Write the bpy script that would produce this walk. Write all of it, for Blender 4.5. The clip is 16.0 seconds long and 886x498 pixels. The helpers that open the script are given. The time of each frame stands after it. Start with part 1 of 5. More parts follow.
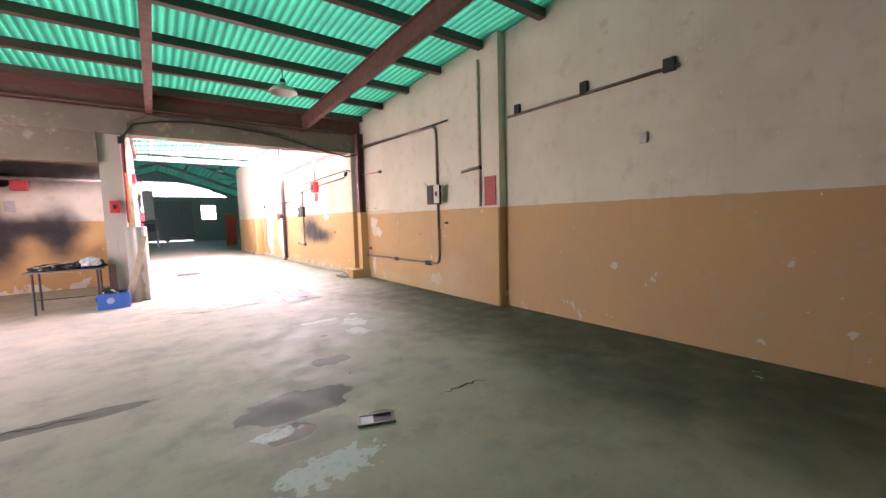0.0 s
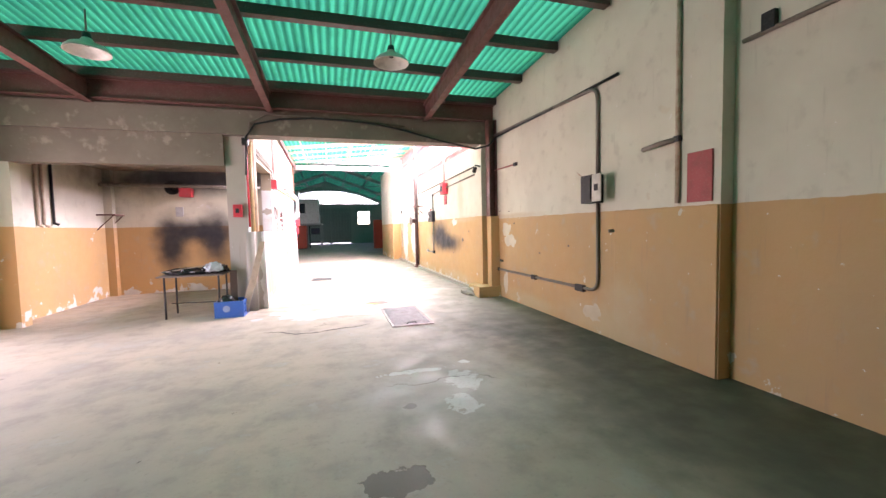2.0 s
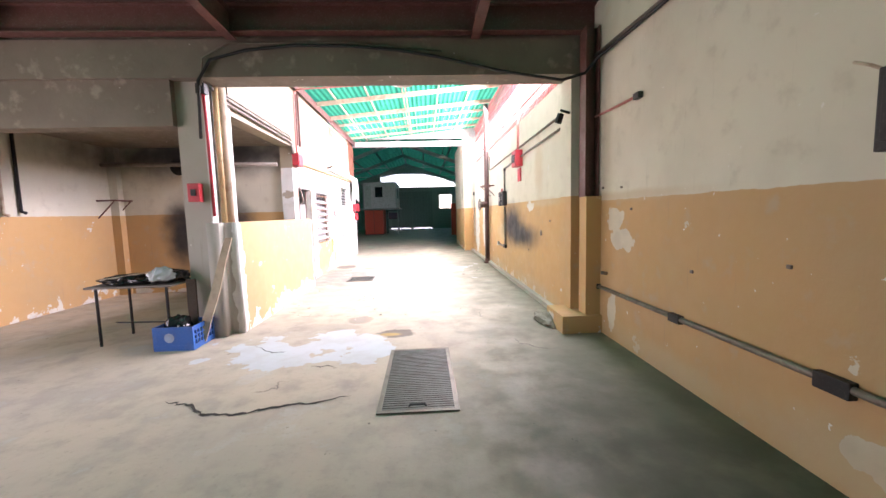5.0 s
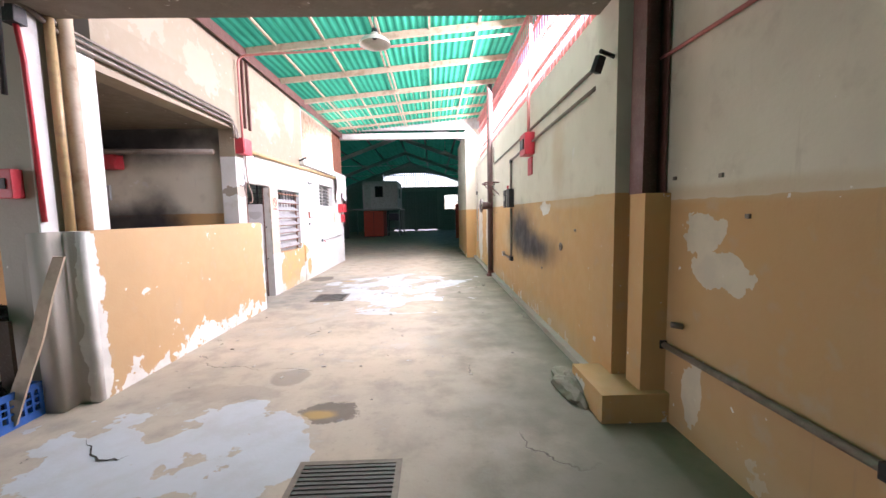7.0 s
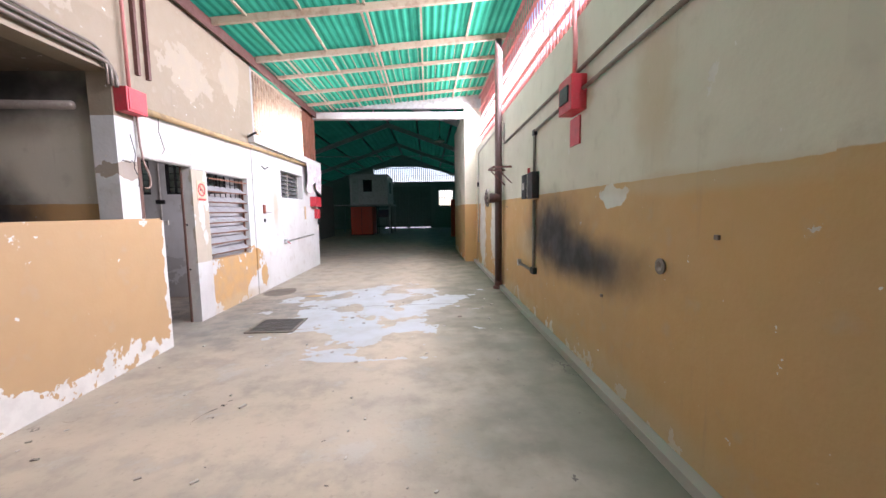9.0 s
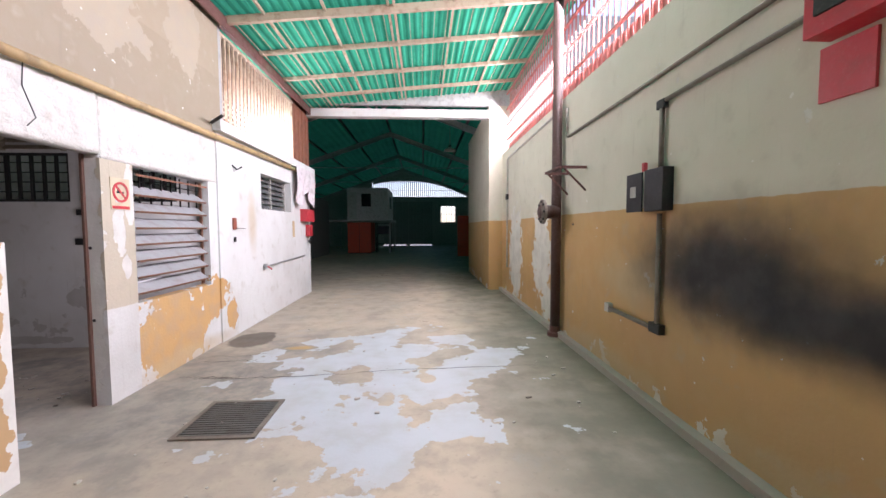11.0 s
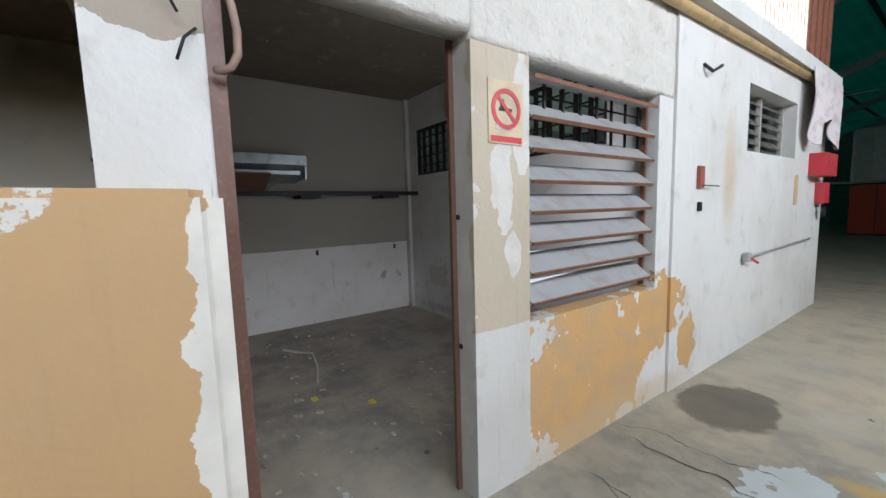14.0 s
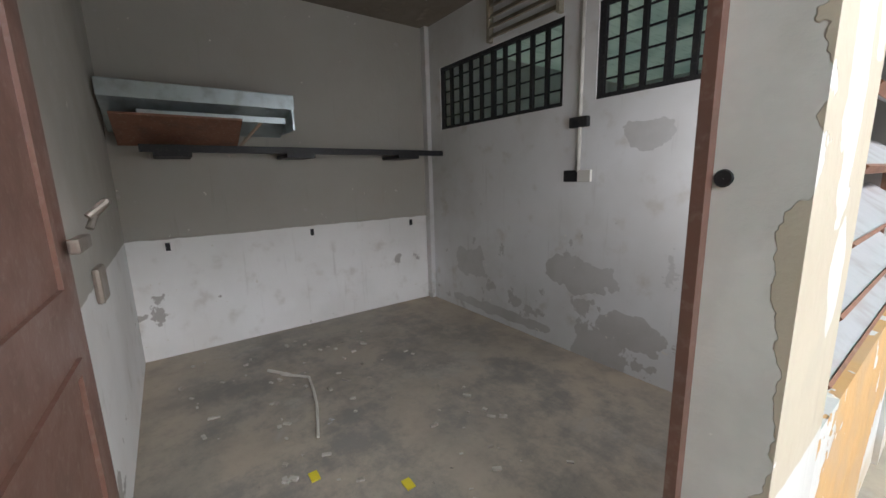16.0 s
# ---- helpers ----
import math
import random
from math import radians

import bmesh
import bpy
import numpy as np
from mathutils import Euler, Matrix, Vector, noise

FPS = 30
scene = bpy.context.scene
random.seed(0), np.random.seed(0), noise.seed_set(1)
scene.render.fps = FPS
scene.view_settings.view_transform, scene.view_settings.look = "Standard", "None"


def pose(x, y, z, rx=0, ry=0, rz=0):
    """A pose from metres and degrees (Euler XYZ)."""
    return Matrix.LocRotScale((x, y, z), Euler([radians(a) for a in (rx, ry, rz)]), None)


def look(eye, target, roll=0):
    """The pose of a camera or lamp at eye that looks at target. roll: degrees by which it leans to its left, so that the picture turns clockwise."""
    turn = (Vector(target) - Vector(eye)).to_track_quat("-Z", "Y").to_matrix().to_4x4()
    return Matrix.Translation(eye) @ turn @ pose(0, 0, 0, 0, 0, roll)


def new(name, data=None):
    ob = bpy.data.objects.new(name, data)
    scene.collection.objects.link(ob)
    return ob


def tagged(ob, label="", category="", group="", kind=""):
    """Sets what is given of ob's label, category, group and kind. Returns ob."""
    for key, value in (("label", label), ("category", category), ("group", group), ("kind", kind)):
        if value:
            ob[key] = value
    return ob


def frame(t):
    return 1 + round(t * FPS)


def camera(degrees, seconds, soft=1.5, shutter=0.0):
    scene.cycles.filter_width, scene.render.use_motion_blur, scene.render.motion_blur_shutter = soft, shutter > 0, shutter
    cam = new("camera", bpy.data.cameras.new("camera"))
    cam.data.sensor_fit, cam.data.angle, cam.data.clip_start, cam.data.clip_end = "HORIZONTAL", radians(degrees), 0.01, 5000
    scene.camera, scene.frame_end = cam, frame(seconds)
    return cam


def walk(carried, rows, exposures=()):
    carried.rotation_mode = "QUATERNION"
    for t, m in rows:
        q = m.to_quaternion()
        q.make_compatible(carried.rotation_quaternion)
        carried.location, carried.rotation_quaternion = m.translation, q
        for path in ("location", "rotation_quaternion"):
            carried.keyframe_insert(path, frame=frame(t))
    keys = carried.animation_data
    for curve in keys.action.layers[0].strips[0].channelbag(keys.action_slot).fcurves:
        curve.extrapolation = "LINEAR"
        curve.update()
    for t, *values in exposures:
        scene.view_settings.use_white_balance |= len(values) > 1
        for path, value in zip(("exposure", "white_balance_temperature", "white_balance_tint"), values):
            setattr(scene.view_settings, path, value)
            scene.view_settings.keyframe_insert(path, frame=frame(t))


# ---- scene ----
cam = camera(98.2, 16.0)
EXPO = [(0.0, 3.6, 6800, 49), (2.0, 3.4, 6600, 40), (4.2, 3.05, 6500, 34), (6.5, 2.2, 6450, 31), (7.5, 1.8, 6400, 30), (9.0, 1.42, 6300, 29), (11.5, 1.08, 6400, 28), (13.5, 0.68, 6100, 15), (14.5, 0.85, 6100, 12), (15.2, 1.2, 6200, 13), (16.0, 1.6, 6300, 13)]
PATH = [
    (0, (0.896, 0.944, 1.41), (2.097, 2.535, 1.252), -1.6),
    (0.5, (1.236, 1.32, 1.411), (2.189, 3.074, 1.297), -1.6),
    (1, (1.5, 1.717, 1.406), (2.33, 3.532, 1.28), -1.5),
    (1.5, (1.739, 2.156, 1.412), (2.421, 4.034, 1.32), -1.4),
    (2, (1.948, 2.632, 1.417), (2.505, 4.549, 1.305), -1.3),
    (2.5, (2.176, 3.098, 1.408), (2.652, 5.036, 1.267), -1.3),
    (3, (2.392, 3.588, 1.424), (2.764, 5.546, 1.26), -1.4),
    (3.5, (2.575, 4.029, 1.412), (2.927, 5.989, 1.225), -1.4),
    (4, (2.766, 4.5, 1.423), (3.02, 6.474, 1.225), -1.5),
    (6.5, (3.535, 6.624, 1.519), (3.565, 8.617, 1.35), -1.2),
    (7, (3.581, 7.154, 1.504), (3.627, 9.145, 1.322), -1.1),
    (7.5, (3.575, 7.678, 1.481), (3.639, 9.668, 1.293), -1.1),
    (8, (3.619, 8.185, 1.454), (3.686, 10.171, 1.23), -1.0),
    (8.5, (3.63, 8.713, 1.458), (3.696, 10.697, 1.215), -1.0),
    (9, (3.628, 9.23, 1.457), (3.705, 11.218, 1.26), -0.8),
    (11.3, (3.113, 11.502, 1.475), (3.219, 13.496, 1.365), -0.2),
    (11.5, (3.113, 11.706, 1.456), (3.128, 13.702, 1.335), -0.5),
    (12, (2.987, 12.197, 1.445), (2.709, 14.169, 1.269), -0.5),
    (12.5, (2.785, 12.665, 1.414), (2.002, 14.495, 1.217), -0.9),
    (13, (2.512, 13.019, 1.409), (1.285, 14.583, 1.186), -1.1),
    (13.5, (2.201, 13.288, 1.389), (0.695, 14.584, 1.155), -1.2),
    (14, (1.802, 13.426, 1.359), (0.173, 14.567, 1.152), -1.6),
    (14.5, (1.41, 13.53, 1.46), (-0.244, 14.62, 1.189), -2.3),
    (15, (1.058, 13.665, 1.405), (-0.596, 14.749, 1.108), -1.8),
    (15.5, (0.822, 13.74, 1.368), (-0.81, 14.844, 1.029), -1.7),
    (16, (0.66, 13.776, 1.332), (-0.94, 14.919, 0.967), -1.5),
]
walk(cam, [(t, look(eye, target, roll)) for t, eye, target, roll in PATH], exposures=EXPO)

# ---- world, sun, large lights ----
world = bpy.data.worlds.new("world")
scene.world = world
world.use_nodes = True
wn, wl = world.node_tree.nodes, world.node_tree.links
sky = wn.new("ShaderNodeTexSky")
sky.sky_type, sky.sun_disc = "NISHITA", False
sky.sun_elevation, sky.sun_rotation = radians(58), radians(60)
wn["Background"].inputs["Strength"].default_value = 0.13
wl.new(sky.outputs["Color"], wn["Background"].inputs["Color"])


def lamp(name, kind, m, energy, color=(1, 1, 1), **more):
    data = bpy.data.lights.new(name, kind)
    data.energy, data.color = energy, color
    if kind == "AREA":
        data.shape, data.size, data.size_y = "RECTANGLE", more["size"], more["size_y"]
    else:
        data.angle = more["angle"]
    ob = new(name, data)
    ob.matrix_world = m
    return ob


lamp("sun", "SUN", look((14, 8, 30), (1, 15, 0)), 1.3, (1.0, 0.95, 0.88), angle=radians(14))
# daylight entering by the grille above the passage wall, by the balcony grille and by the louvre window
lamp("grille_daylight", "AREA", look((5.22, 15.3, 3.93), (2.2, 15.3, 1.75)), 360, (0.98, 0.98, 1.0), size=9.6, size_y=1.2)
lamp("balcony_daylight", "AREA", look((0.1, 17.9, 3.1), (3.5, 17.5, 2.6)), 190, (0.97, 0.98, 1.0), size=2.7, size_y=0.46)
lamp("gateway_daylight", "AREA", look((-3.1, 7.6, 1.45), (2, 7.9, 1.1)), 17, (1.0, 0.91, 0.81), size=2.5, size_y=2.7)
lamp("louvre_daylight", "AREA", look((0.37, 15.44, 1.42), (-2.9, 15.3, 1.2)), 5.5, (0.97, 0.98, 1.0), size=1.15, size_y=1.1)

# ---- materials ----


class Nodes:
    """A small wrapper to write node materials briefly."""

    def __init__(self, name):
        self.mat = bpy.data.materials.new(name)
        self.mat.use_nodes = True
        self.n, self.l = self.mat.node_tree.nodes, self.mat.node_tree.links
        self.bsdf = self.n["Principled BSDF"]
        self.pos = self.n.new("ShaderNodeNewGeometry").outputs["Position"]

    def put(self, sock, value):
        if isinstance(value, bpy.types.NodeSocket):
            self.l.new(value, sock)
        elif isinstance(value, (tuple, list)) and len(value) == 3 and sock.type == "RGBA":
            sock.default_value = (*value, 1)
        else:
            sock.default_value = value

    def math(self, op, a, b=0.0, c=None, clamp=False):
        m = self.n.new("ShaderNodeMath")
        m.operation, m.use_clamp = op, clamp
        self.put(m.inputs[0], a)
        self.put(m.inputs[1], b)
        if c is not None:
            self.put(m.inputs[2], c)
        return m.outputs[0]

    def noise(self, scale, detail=4.0, rough=0.55, vec=None, stretch=None):
        m = self.n.new("ShaderNodeTexNoise")
        m.inputs["Scale"].default_value, m.inputs["Detail"].default_value = scale, detail
        m.inputs["Roughness"].default_value = rough
        v = vec or self.pos
        if stretch:
            mp = self.n.new("ShaderNodeMapping")
            mp.inputs["Scale"].default_value = stretch
            self.l.new(v, mp.inputs["Vector"])
            v = mp.outputs[0]
        self.l.new(v, m.inputs["Vector"])
        return m.outputs[0]

    def xyz(self):
        m = self.n.new("ShaderNodeSeparateXYZ")
        self.l.new(self.pos, m.inputs[0])
        return m.outputs

    def ramp(self, v, lo, hi, a=0.0, b=1.0):
        m = self.n.new("ShaderNodeMapRange")
        m.interpolation_type = "SMOOTHSTEP"
        for i, q in enumerate((v, lo, hi, a, b)):
            self.put(m.inputs[i], q)
        return m.outputs[0]

    def mix(self, f, a, b, blend="MIX"):
        m = self.n.new("ShaderNodeMix")
        m.data_type, m.blend_type = "RGBA", blend
        self.put(m.inputs[0], f)
        self.put(m.inputs[6], a)
        self.put(m.inputs[7], b)
        return m.outputs[2]

    def blob(self, cx, cy, cz, rx, ry, rz, edge=0.35, wob=0.5, scale=4.0):
        """1 inside a ragged ellipsoid at a place, 0 outside."""
        o = self.xyz()
        d = None
        for q, c, r in zip(o, (cx, cy, cz), (rx, ry, rz)):
            t = self.math("DIVIDE", self.math("SUBTRACT", q, c), r)
            t = self.math("MULTIPLY", t, t)
            d = t if d is None else self.math("ADD", d, t)
        d = self.math("SQRT", d)
        d = self.math("ADD", d, self.math("MULTIPLY", self.math("SUBTRACT", self.noise(scale), 0.5), wob * 2))
        return self.ramp(d, 1.0 - edge, 1.0 + edge, 1.0, 0.0)

    def done(self, color, rough=0.8, metal=0.0, bump=None, strength=0.3, dist=0.01):
        self.put(self.bsdf.inputs["Base Color"], color)
        self.put(self.bsdf.inputs["Roughness"], rough)
        self.bsdf.inputs["Metallic"].default_value = metal
        if bump is not None:
            b = self.n.new("ShaderNodeBump")
            b.inputs["Strength"].default_value, b.inputs["Distance"].default_value = strength, dist
            self.l.new(bump, b.inputs["Height"])
            self.l.new(b.outputs[0], self.bsdf.inputs["Normal"])
        return self.mat


CREAM, OCHRE, WHITE, PLASTER, BARE = (0.64, 0.61, 0.5), (0.56, 0.34, 0.14), (0.66, 0.67, 0.66), (0.66, 0.64, 0.58), (0.36, 0.34, 0.31)


def wall_paint(name, low, high, line=1.62, peel=0.0, peel_top=0.55, patches=(), soots=(), grime=0.5, relief=0.25, under=PLASTER, stains=()):
    k = Nodes(name)
    z = k.xyz()[2]
    fine, mid, big = k.noise(38, 6), k.noise(5.5, 5), k.noise(1.1, 4)
    edge = k.math("ADD", z, k.math("MULTIPLY", k.math("SUBTRACT", k.noise(7, 3), 0.5), 0.03))
    col = k.mix(k.ramp(edge, line - 0.004, line + 0.004), low, high)
    col = k.mix(k.ramp(big, 0.35, 0.7, 0.0, 0.28 * grime * 2), col, k.mix(0.5, col, (0.3, 0.26, 0.2)))
    col = k.mix(k.ramp(mid, 0.55, 0.75, 0.0, 0.25 * grime * 2), col, (0.42, 0.38, 0.31))
    streak = k.noise(3.0, 4, 0.6, stretch=(6, 6, 0.5))
    col = k.mix(k.ramp(streak, 0.6, 0.8, 0.0, 0.3 * grime), col, (0.24, 0.2, 0.16))
    mask = None
    if peel:
        low_w = k.ramp(z, 0.0, peel_top, 0.26 * peel, 0.0)
        mask = k.ramp(k.math("ADD", k.noise(3.2, 7, 0.6), low_w), 0.678, 0.69)
    for p in patches:
        q = k.ramp(k.blob(*p, 0.35, 0.95, 6.5), 0.48, 0.53)
        mask = q if mask is None else k.math("MAXIMUM", mask, q)
    if mask is not None:
        col = k.mix(mask, col, k.mix(k.ramp(mid, 0.4, 0.65), under, k.mix(0.25, under, BARE)))
    for p in stains:
        col = k.mix(k.math("MULTIPLY", k.blob(*p, 0.6, 0.6, 3.0), 0.6), col, (0.5, 0.39, 0.24))
    chips = k.ramp(k.noise(16, 3, 0.5), 0.735, 0.75)
    col = k.mix(chips, col, (0.7, 0.68, 0.62))
    for p in soots:
        col = k.mix(k.math("MULTIPLY", k.blob(*p, 0.7, 0.35, 3.0), 0.97), col, (0.02, 0.021, 0.026))
    h = k.math("ADD", k.math("MULTIPLY", fine, 0.4), k.math("MULTIPLY", mid, 1.0))
    if mask is not None:
        h = k.math("SUBTRACT", h, k.math("MULTIPLY", mask, 0.5))
    return k.done(col, k.ramp(mid, 0.3, 0.7, 0.6, 0.85), 0, h, relief, 0.012)


def plain(name, color, rough=0.6, metal=0.0, wear=0.3, dirt=(0.12, 0.09, 0.07), scale=9.0, strength=0.15):
    k = Nodes(name)
    a, b = k.noise(scale, 6), k.noise(scale * 6, 3)
    col = k.mix(k.ramp(a, 0.45, 0.72, 0.0, wear), color, dirt)
    col = k.mix(k.ramp(b, 0.5, 0.8, 0.0, wear * 0.5), col, k.mix(0.5, color, (0.6, 0.57, 0.5)))
    return k.done(col, k.ramp(a, 0.3, 0.7, rough * 0.85, min(1.0, rough * 1.15)), metal, b, strength, 0.004)


def sheet_green(name, color, glow, pitch=0.0, x0=0.0):
    """Translucent corrugated plastic."""
    k = Nodes(name)
    d = k.mix(k.ramp(k.noise(1.3, 5), 0.4, 0.75, 0.0, 0.45), color, (color[0] * 0.35, color[1] * 0.5, color[2] * 0.5))
    d = k.mix(k.ramp(k.noise(9, 5, 0.6, stretch=(4, 0.4, 1)), 0.5, 0.75, 0.0, 0.35), d, (0.03, 0.12, 0.08))
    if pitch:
        # shading of the corrugation painted in: colour darkens along each trough
        trough_shade = k.math("SINE", k.math("MULTIPLY", k.math("SUBTRACT", k.xyz()[0], x0), math.tau / pitch))
        d = k.mix(k.ramp(trough_shade, -0.9, 0.5, 0.6, 0.0), d, (0.006, 0.1, 0.06))
    diff, tr, mx = k.n.new("ShaderNodeBsdfDiffuse"), k.n.new("ShaderNodeBsdfTranslucent"), k.n.new("ShaderNodeMixShader")
    k.l.new(d, diff.inputs[0])
    k.l.new(d, tr.inputs[0])
    mx.inputs[0].default_value = glow
    k.l.new(diff.outputs[0], mx.inputs[1])
    k.l.new(tr.outputs[0], mx.inputs[2])
    k.l.new(mx.outputs[0], k.n["Material Output"].inputs[0])
    return k.mat


def floor_mat():
    k = Nodes("worn_concrete")
    x, y, z = k.xyz()
    big, mid, fine = k.noise(0.55, 6, 0.6), k.noise(3.2, 7, 0.6), k.noise(45, 5)
    col = k.mix(k.ramp(big, 0.3, 0.7), (0.47, 0.39, 0.295), (0.38, 0.335, 0.275))
    col = k.mix(k.ramp(mid, 0.45, 0.75, 0.0, 0.6), col, (0.24, 0.22, 0.19))
    col = k.mix(k.ramp(k.noise(1.6, 6, 0.65), 0.56, 0.66, 0.0, 0.5), col, (0.5, 0.47, 0.42))
    col = k.mix(k.ramp(k.noise(0.9, 7, 0.7), 0.52, 0.62, 0.0, 0.4), col, (0.27, 0.24, 0.2))
    col = k.mix(k.ramp(k.noise(22, 4, 0.6), 0.55, 0.75, 0.0, 0.3), col, (0.2, 0.18, 0.15))
    # shade painted as a greenish dark strip along the passage wall
    shade_strip = k.math("MULTIPLY", k.ramp(k.math("ADD", x, k.math("MULTIPLY", k.math("SUBTRACT", k.noise(0.8, 5), 0.5), 1.6)), 3.2, 4.6), k.ramp(k.noise(1.2, 5), 0.25, 0.5, 0.4, 1.0))
    col = k.mix(k.math("MULTIPLY", shade_strip, 0.8), col, (0.13, 0.135, 0.095))
    # deeper painted shade on the right of the hall floor, fading towards the passage
    hall_shade = k.math("MULTIPLY", k.ramp(k.math("ADD", x, k.math("MULTIPLY", k.math("SUBTRACT", k.noise(0.6, 6), 0.5), 2.2)), 2.9, 4.4), k.ramp(k.math("ADD", y, k.noise(1.1, 4)), 7.6, 9.6, 1.0, 0.0))
    col = k.mix(k.math("MULTIPLY", hall_shade, k.ramp(k.noise(3.0, 6), 0.3, 0.6, 0.6, 0.92)), col, (0.075, 0.078, 0.058))
    # dusty grey dirt by the store and inside it
    dirty = k.math("MULTIPLY", k.math("MAXIMUM", k.blob(1.3, 14.9, 0, 1.1, 1.5, 9, 0.6, 0.7, 1.5), k.blob(-1.3, 14.8, 0, 1.8, 1.5, 9, 0.4, 0.4, 1.5)), k.ramp(k.noise(2.6, 9, 0.72), 0.42, 0.62, 0.35, 0.95))
    col = k.mix(dirty, col, (0.2, 0.19, 0.175))
    # remains of pale blue paint
    area = k.math("MAXIMUM", k.blob(2.8, 15.0, 0, 1.5, 1.9, 9, 0.5, 0.6, 1.1), k.blob(1.8, 9.55, 0, 1.3, 0.62, 9, 0.4, 0.5, 1.5))
    area = k.math("MAXIMUM", area, k.blob(0.1, 13.85, 0, 0.35, 0.2, 9, 0.4, 0.5, 3))
    area = k.math("MAXIMUM", area, k.blob(2.95, 12.97, 0, 0.75, 0.1, 9, 0.5, 0.5, 2))
    paint = k.ramp(k.math("ADD", k.noise(1.7, 7, 0.55), k.math("MULTIPLY", area, 0.27)), 0.715, 0.728)
    col = k.mix(paint, col, k.mix(k.ramp(mid, 0.4, 0.7, 0, 0.5), (0.44, 0.475, 0.505), (0.4, 0.39, 0.36)))
    # dark pits and bare patches
    pits = k.math("MAXIMUM", k.blob(1.72, 3.95, 0, 0.42, 0.24, 9, 0.2, 0.4, 5), k.blob(2.1, 3.38, 0, 0.13, 0.08, 9, 0.2, 0.25, 6))
    pits = k.math("MAXIMUM", pits, k.blob(1.55, 3.55, 0, 0.16, 0.12, 9, 0.3, 0.4, 6))
    pits = k.math("MAXIMUM", pits, k.blob(2.25, 4.7, 0, 0.22, 0.12, 9, 0.15, 0.95, 9))
    pits = k.math("MAXIMUM", pits, k.blob(0.88, 16.35, 0, 0.26, 0.36, 9, 0.4, 0.4, 4))
    pits = k.math("MAXIMUM", pits, k.math("MULTIPLY", k.blob(1.8, 10.4, 0, 0.75, 0.2, 9, 0.4, 0.8, 3), 0.45))
    pits = k.math("MAXIMUM", pits, k.blob(0.3, 4.8, 0, 0.6, 0.09, 9, 0.5, 0.5, 3))
    pits = k.math("MAXIMUM", pits, k.blob(2.75, 10.0, 0, 0.22, 0.16, 9, 0.4, 0.7, 7))
    pits = k.math("MAXIMUM", pits, k.math("MULTIPLY", k.blob(2.2, 10.65, 0, 0.22, 0.24, 9, 0.3, 0.6, 3), 0.5))
    pits = k.math("MAXIMUM", pits, k.blob(2.5, 5.58, 0, 0.06, 0.045, 9, 0.3, 0.9, 9))
    pits = k.ramp(pits, 0.35, 0.65)
    col = k.mix(k.math("MULTIPLY", pits, 0.8), col, (0.11, 0.09, 0.07))
    chalk = None
    for cx, cy, rx, ry in ((1.62, 3.04, 0.27, 0.14), (1.46, 3.6, 0.15, 0.07), (3.08, 5.95, 0.15, 0.22), (2.93, 5.5, 0.12, 0.16), (3.24, 6.4, 0.06, 0.05), (2.7, 6.3, 0.3, 0.05)):
        q = k.blob(cx, cy, 0, rx, ry, 9, 0.3, 1.3, 13)
        chalk = q if chalk is None else k.math("MAXIMUM", chalk, q)
    chalk = k.math("MULTIPLY", k.ramp(chalk, 0.45, 0.58), k.ramp(k.noise(26, 4), 0.3, 0.5, 0.45, 1.0))
    col = k.mix(k.math("MULTIPLY", chalk, 0.9), col, (0.66, 0.66, 0.63))
    haze = k.math("MULTIPLY", k.blob(2.9, 5.8, 0, 0.6, 0.7, 9, 0.7, 0.6, 2), 0.35)
    col = k.mix(haze, col, (0.5, 0.5, 0.47))
    rust = k.math("MAXIMUM", k.blob(1.62, 15.95, 0, 0.16, 0.06, 9, 0.5, 0.6, 5), k.blob(2.68, 9.97, 0, 0.12, 0.06, 9, 0.5, 0.6, 8))
    col = k.mix(k.math("MULTIPLY", rust, 0.7), col, (0.48, 0.3, 0.08))
    # cracks: thin lines of a warped cell pattern, in places only
    v = k.n.new("ShaderNodeTexVoronoi")
    v.feature = "DISTANCE_TO_EDGE"
    v.inputs["Scale"].default_value = 0.42
    w = k.n.new("ShaderNodeVectorMath")
    w.operation = "ADD"
    nz = k.n.new("ShaderNodeTexNoise")
    nz.inputs["Scale"].default_value, nz.inputs["Detail"].default_value = 1.8, 6
    k.l.new(k.pos, nz.inputs["Vector"])
    k.l.new(nz.outputs["Color"], w.inputs[0])
    k.l.new(k.pos, w.inputs[1])
    k.l.new(w.outputs[0], v.inputs["Vector"])
    crack = k.math("MULTIPLY", k.ramp(v.outputs["Distance"], 0.0, 0.005, 1, 0), k.math("MULTIPLY", k.ramp(x, 0.3, 0.6), k.ramp(k.noise(0.5, 2), 0.57, 0.62)))
    col = k.mix(k.math("MULTIPLY", crack, 0.85), col, (0.06, 0.05, 0.045))
    specks = k.ramp(k.noise(9, 3), 0.73, 0.76)
    col = k.mix(specks, col, (0.1, 0.085, 0.07))
    h = k.math("ADD", mid, k.math("MULTIPLY", fine, 0.25))
    h = k.math("SUBTRACT", h, k.math("MULTIPLY", k.math("MAXIMUM", pits, crack), 1.2))
    h = k.math("ADD", h, k.math("MULTIPLY", paint, 0.2))
    return k.done(col, k.math("SUBTRACT", k.ramp(mid, 0.3, 0.7, 0.58, 0.85), k.math("MULTIPLY", paint, 0.08)), 0, h, 0.35, 0.012)


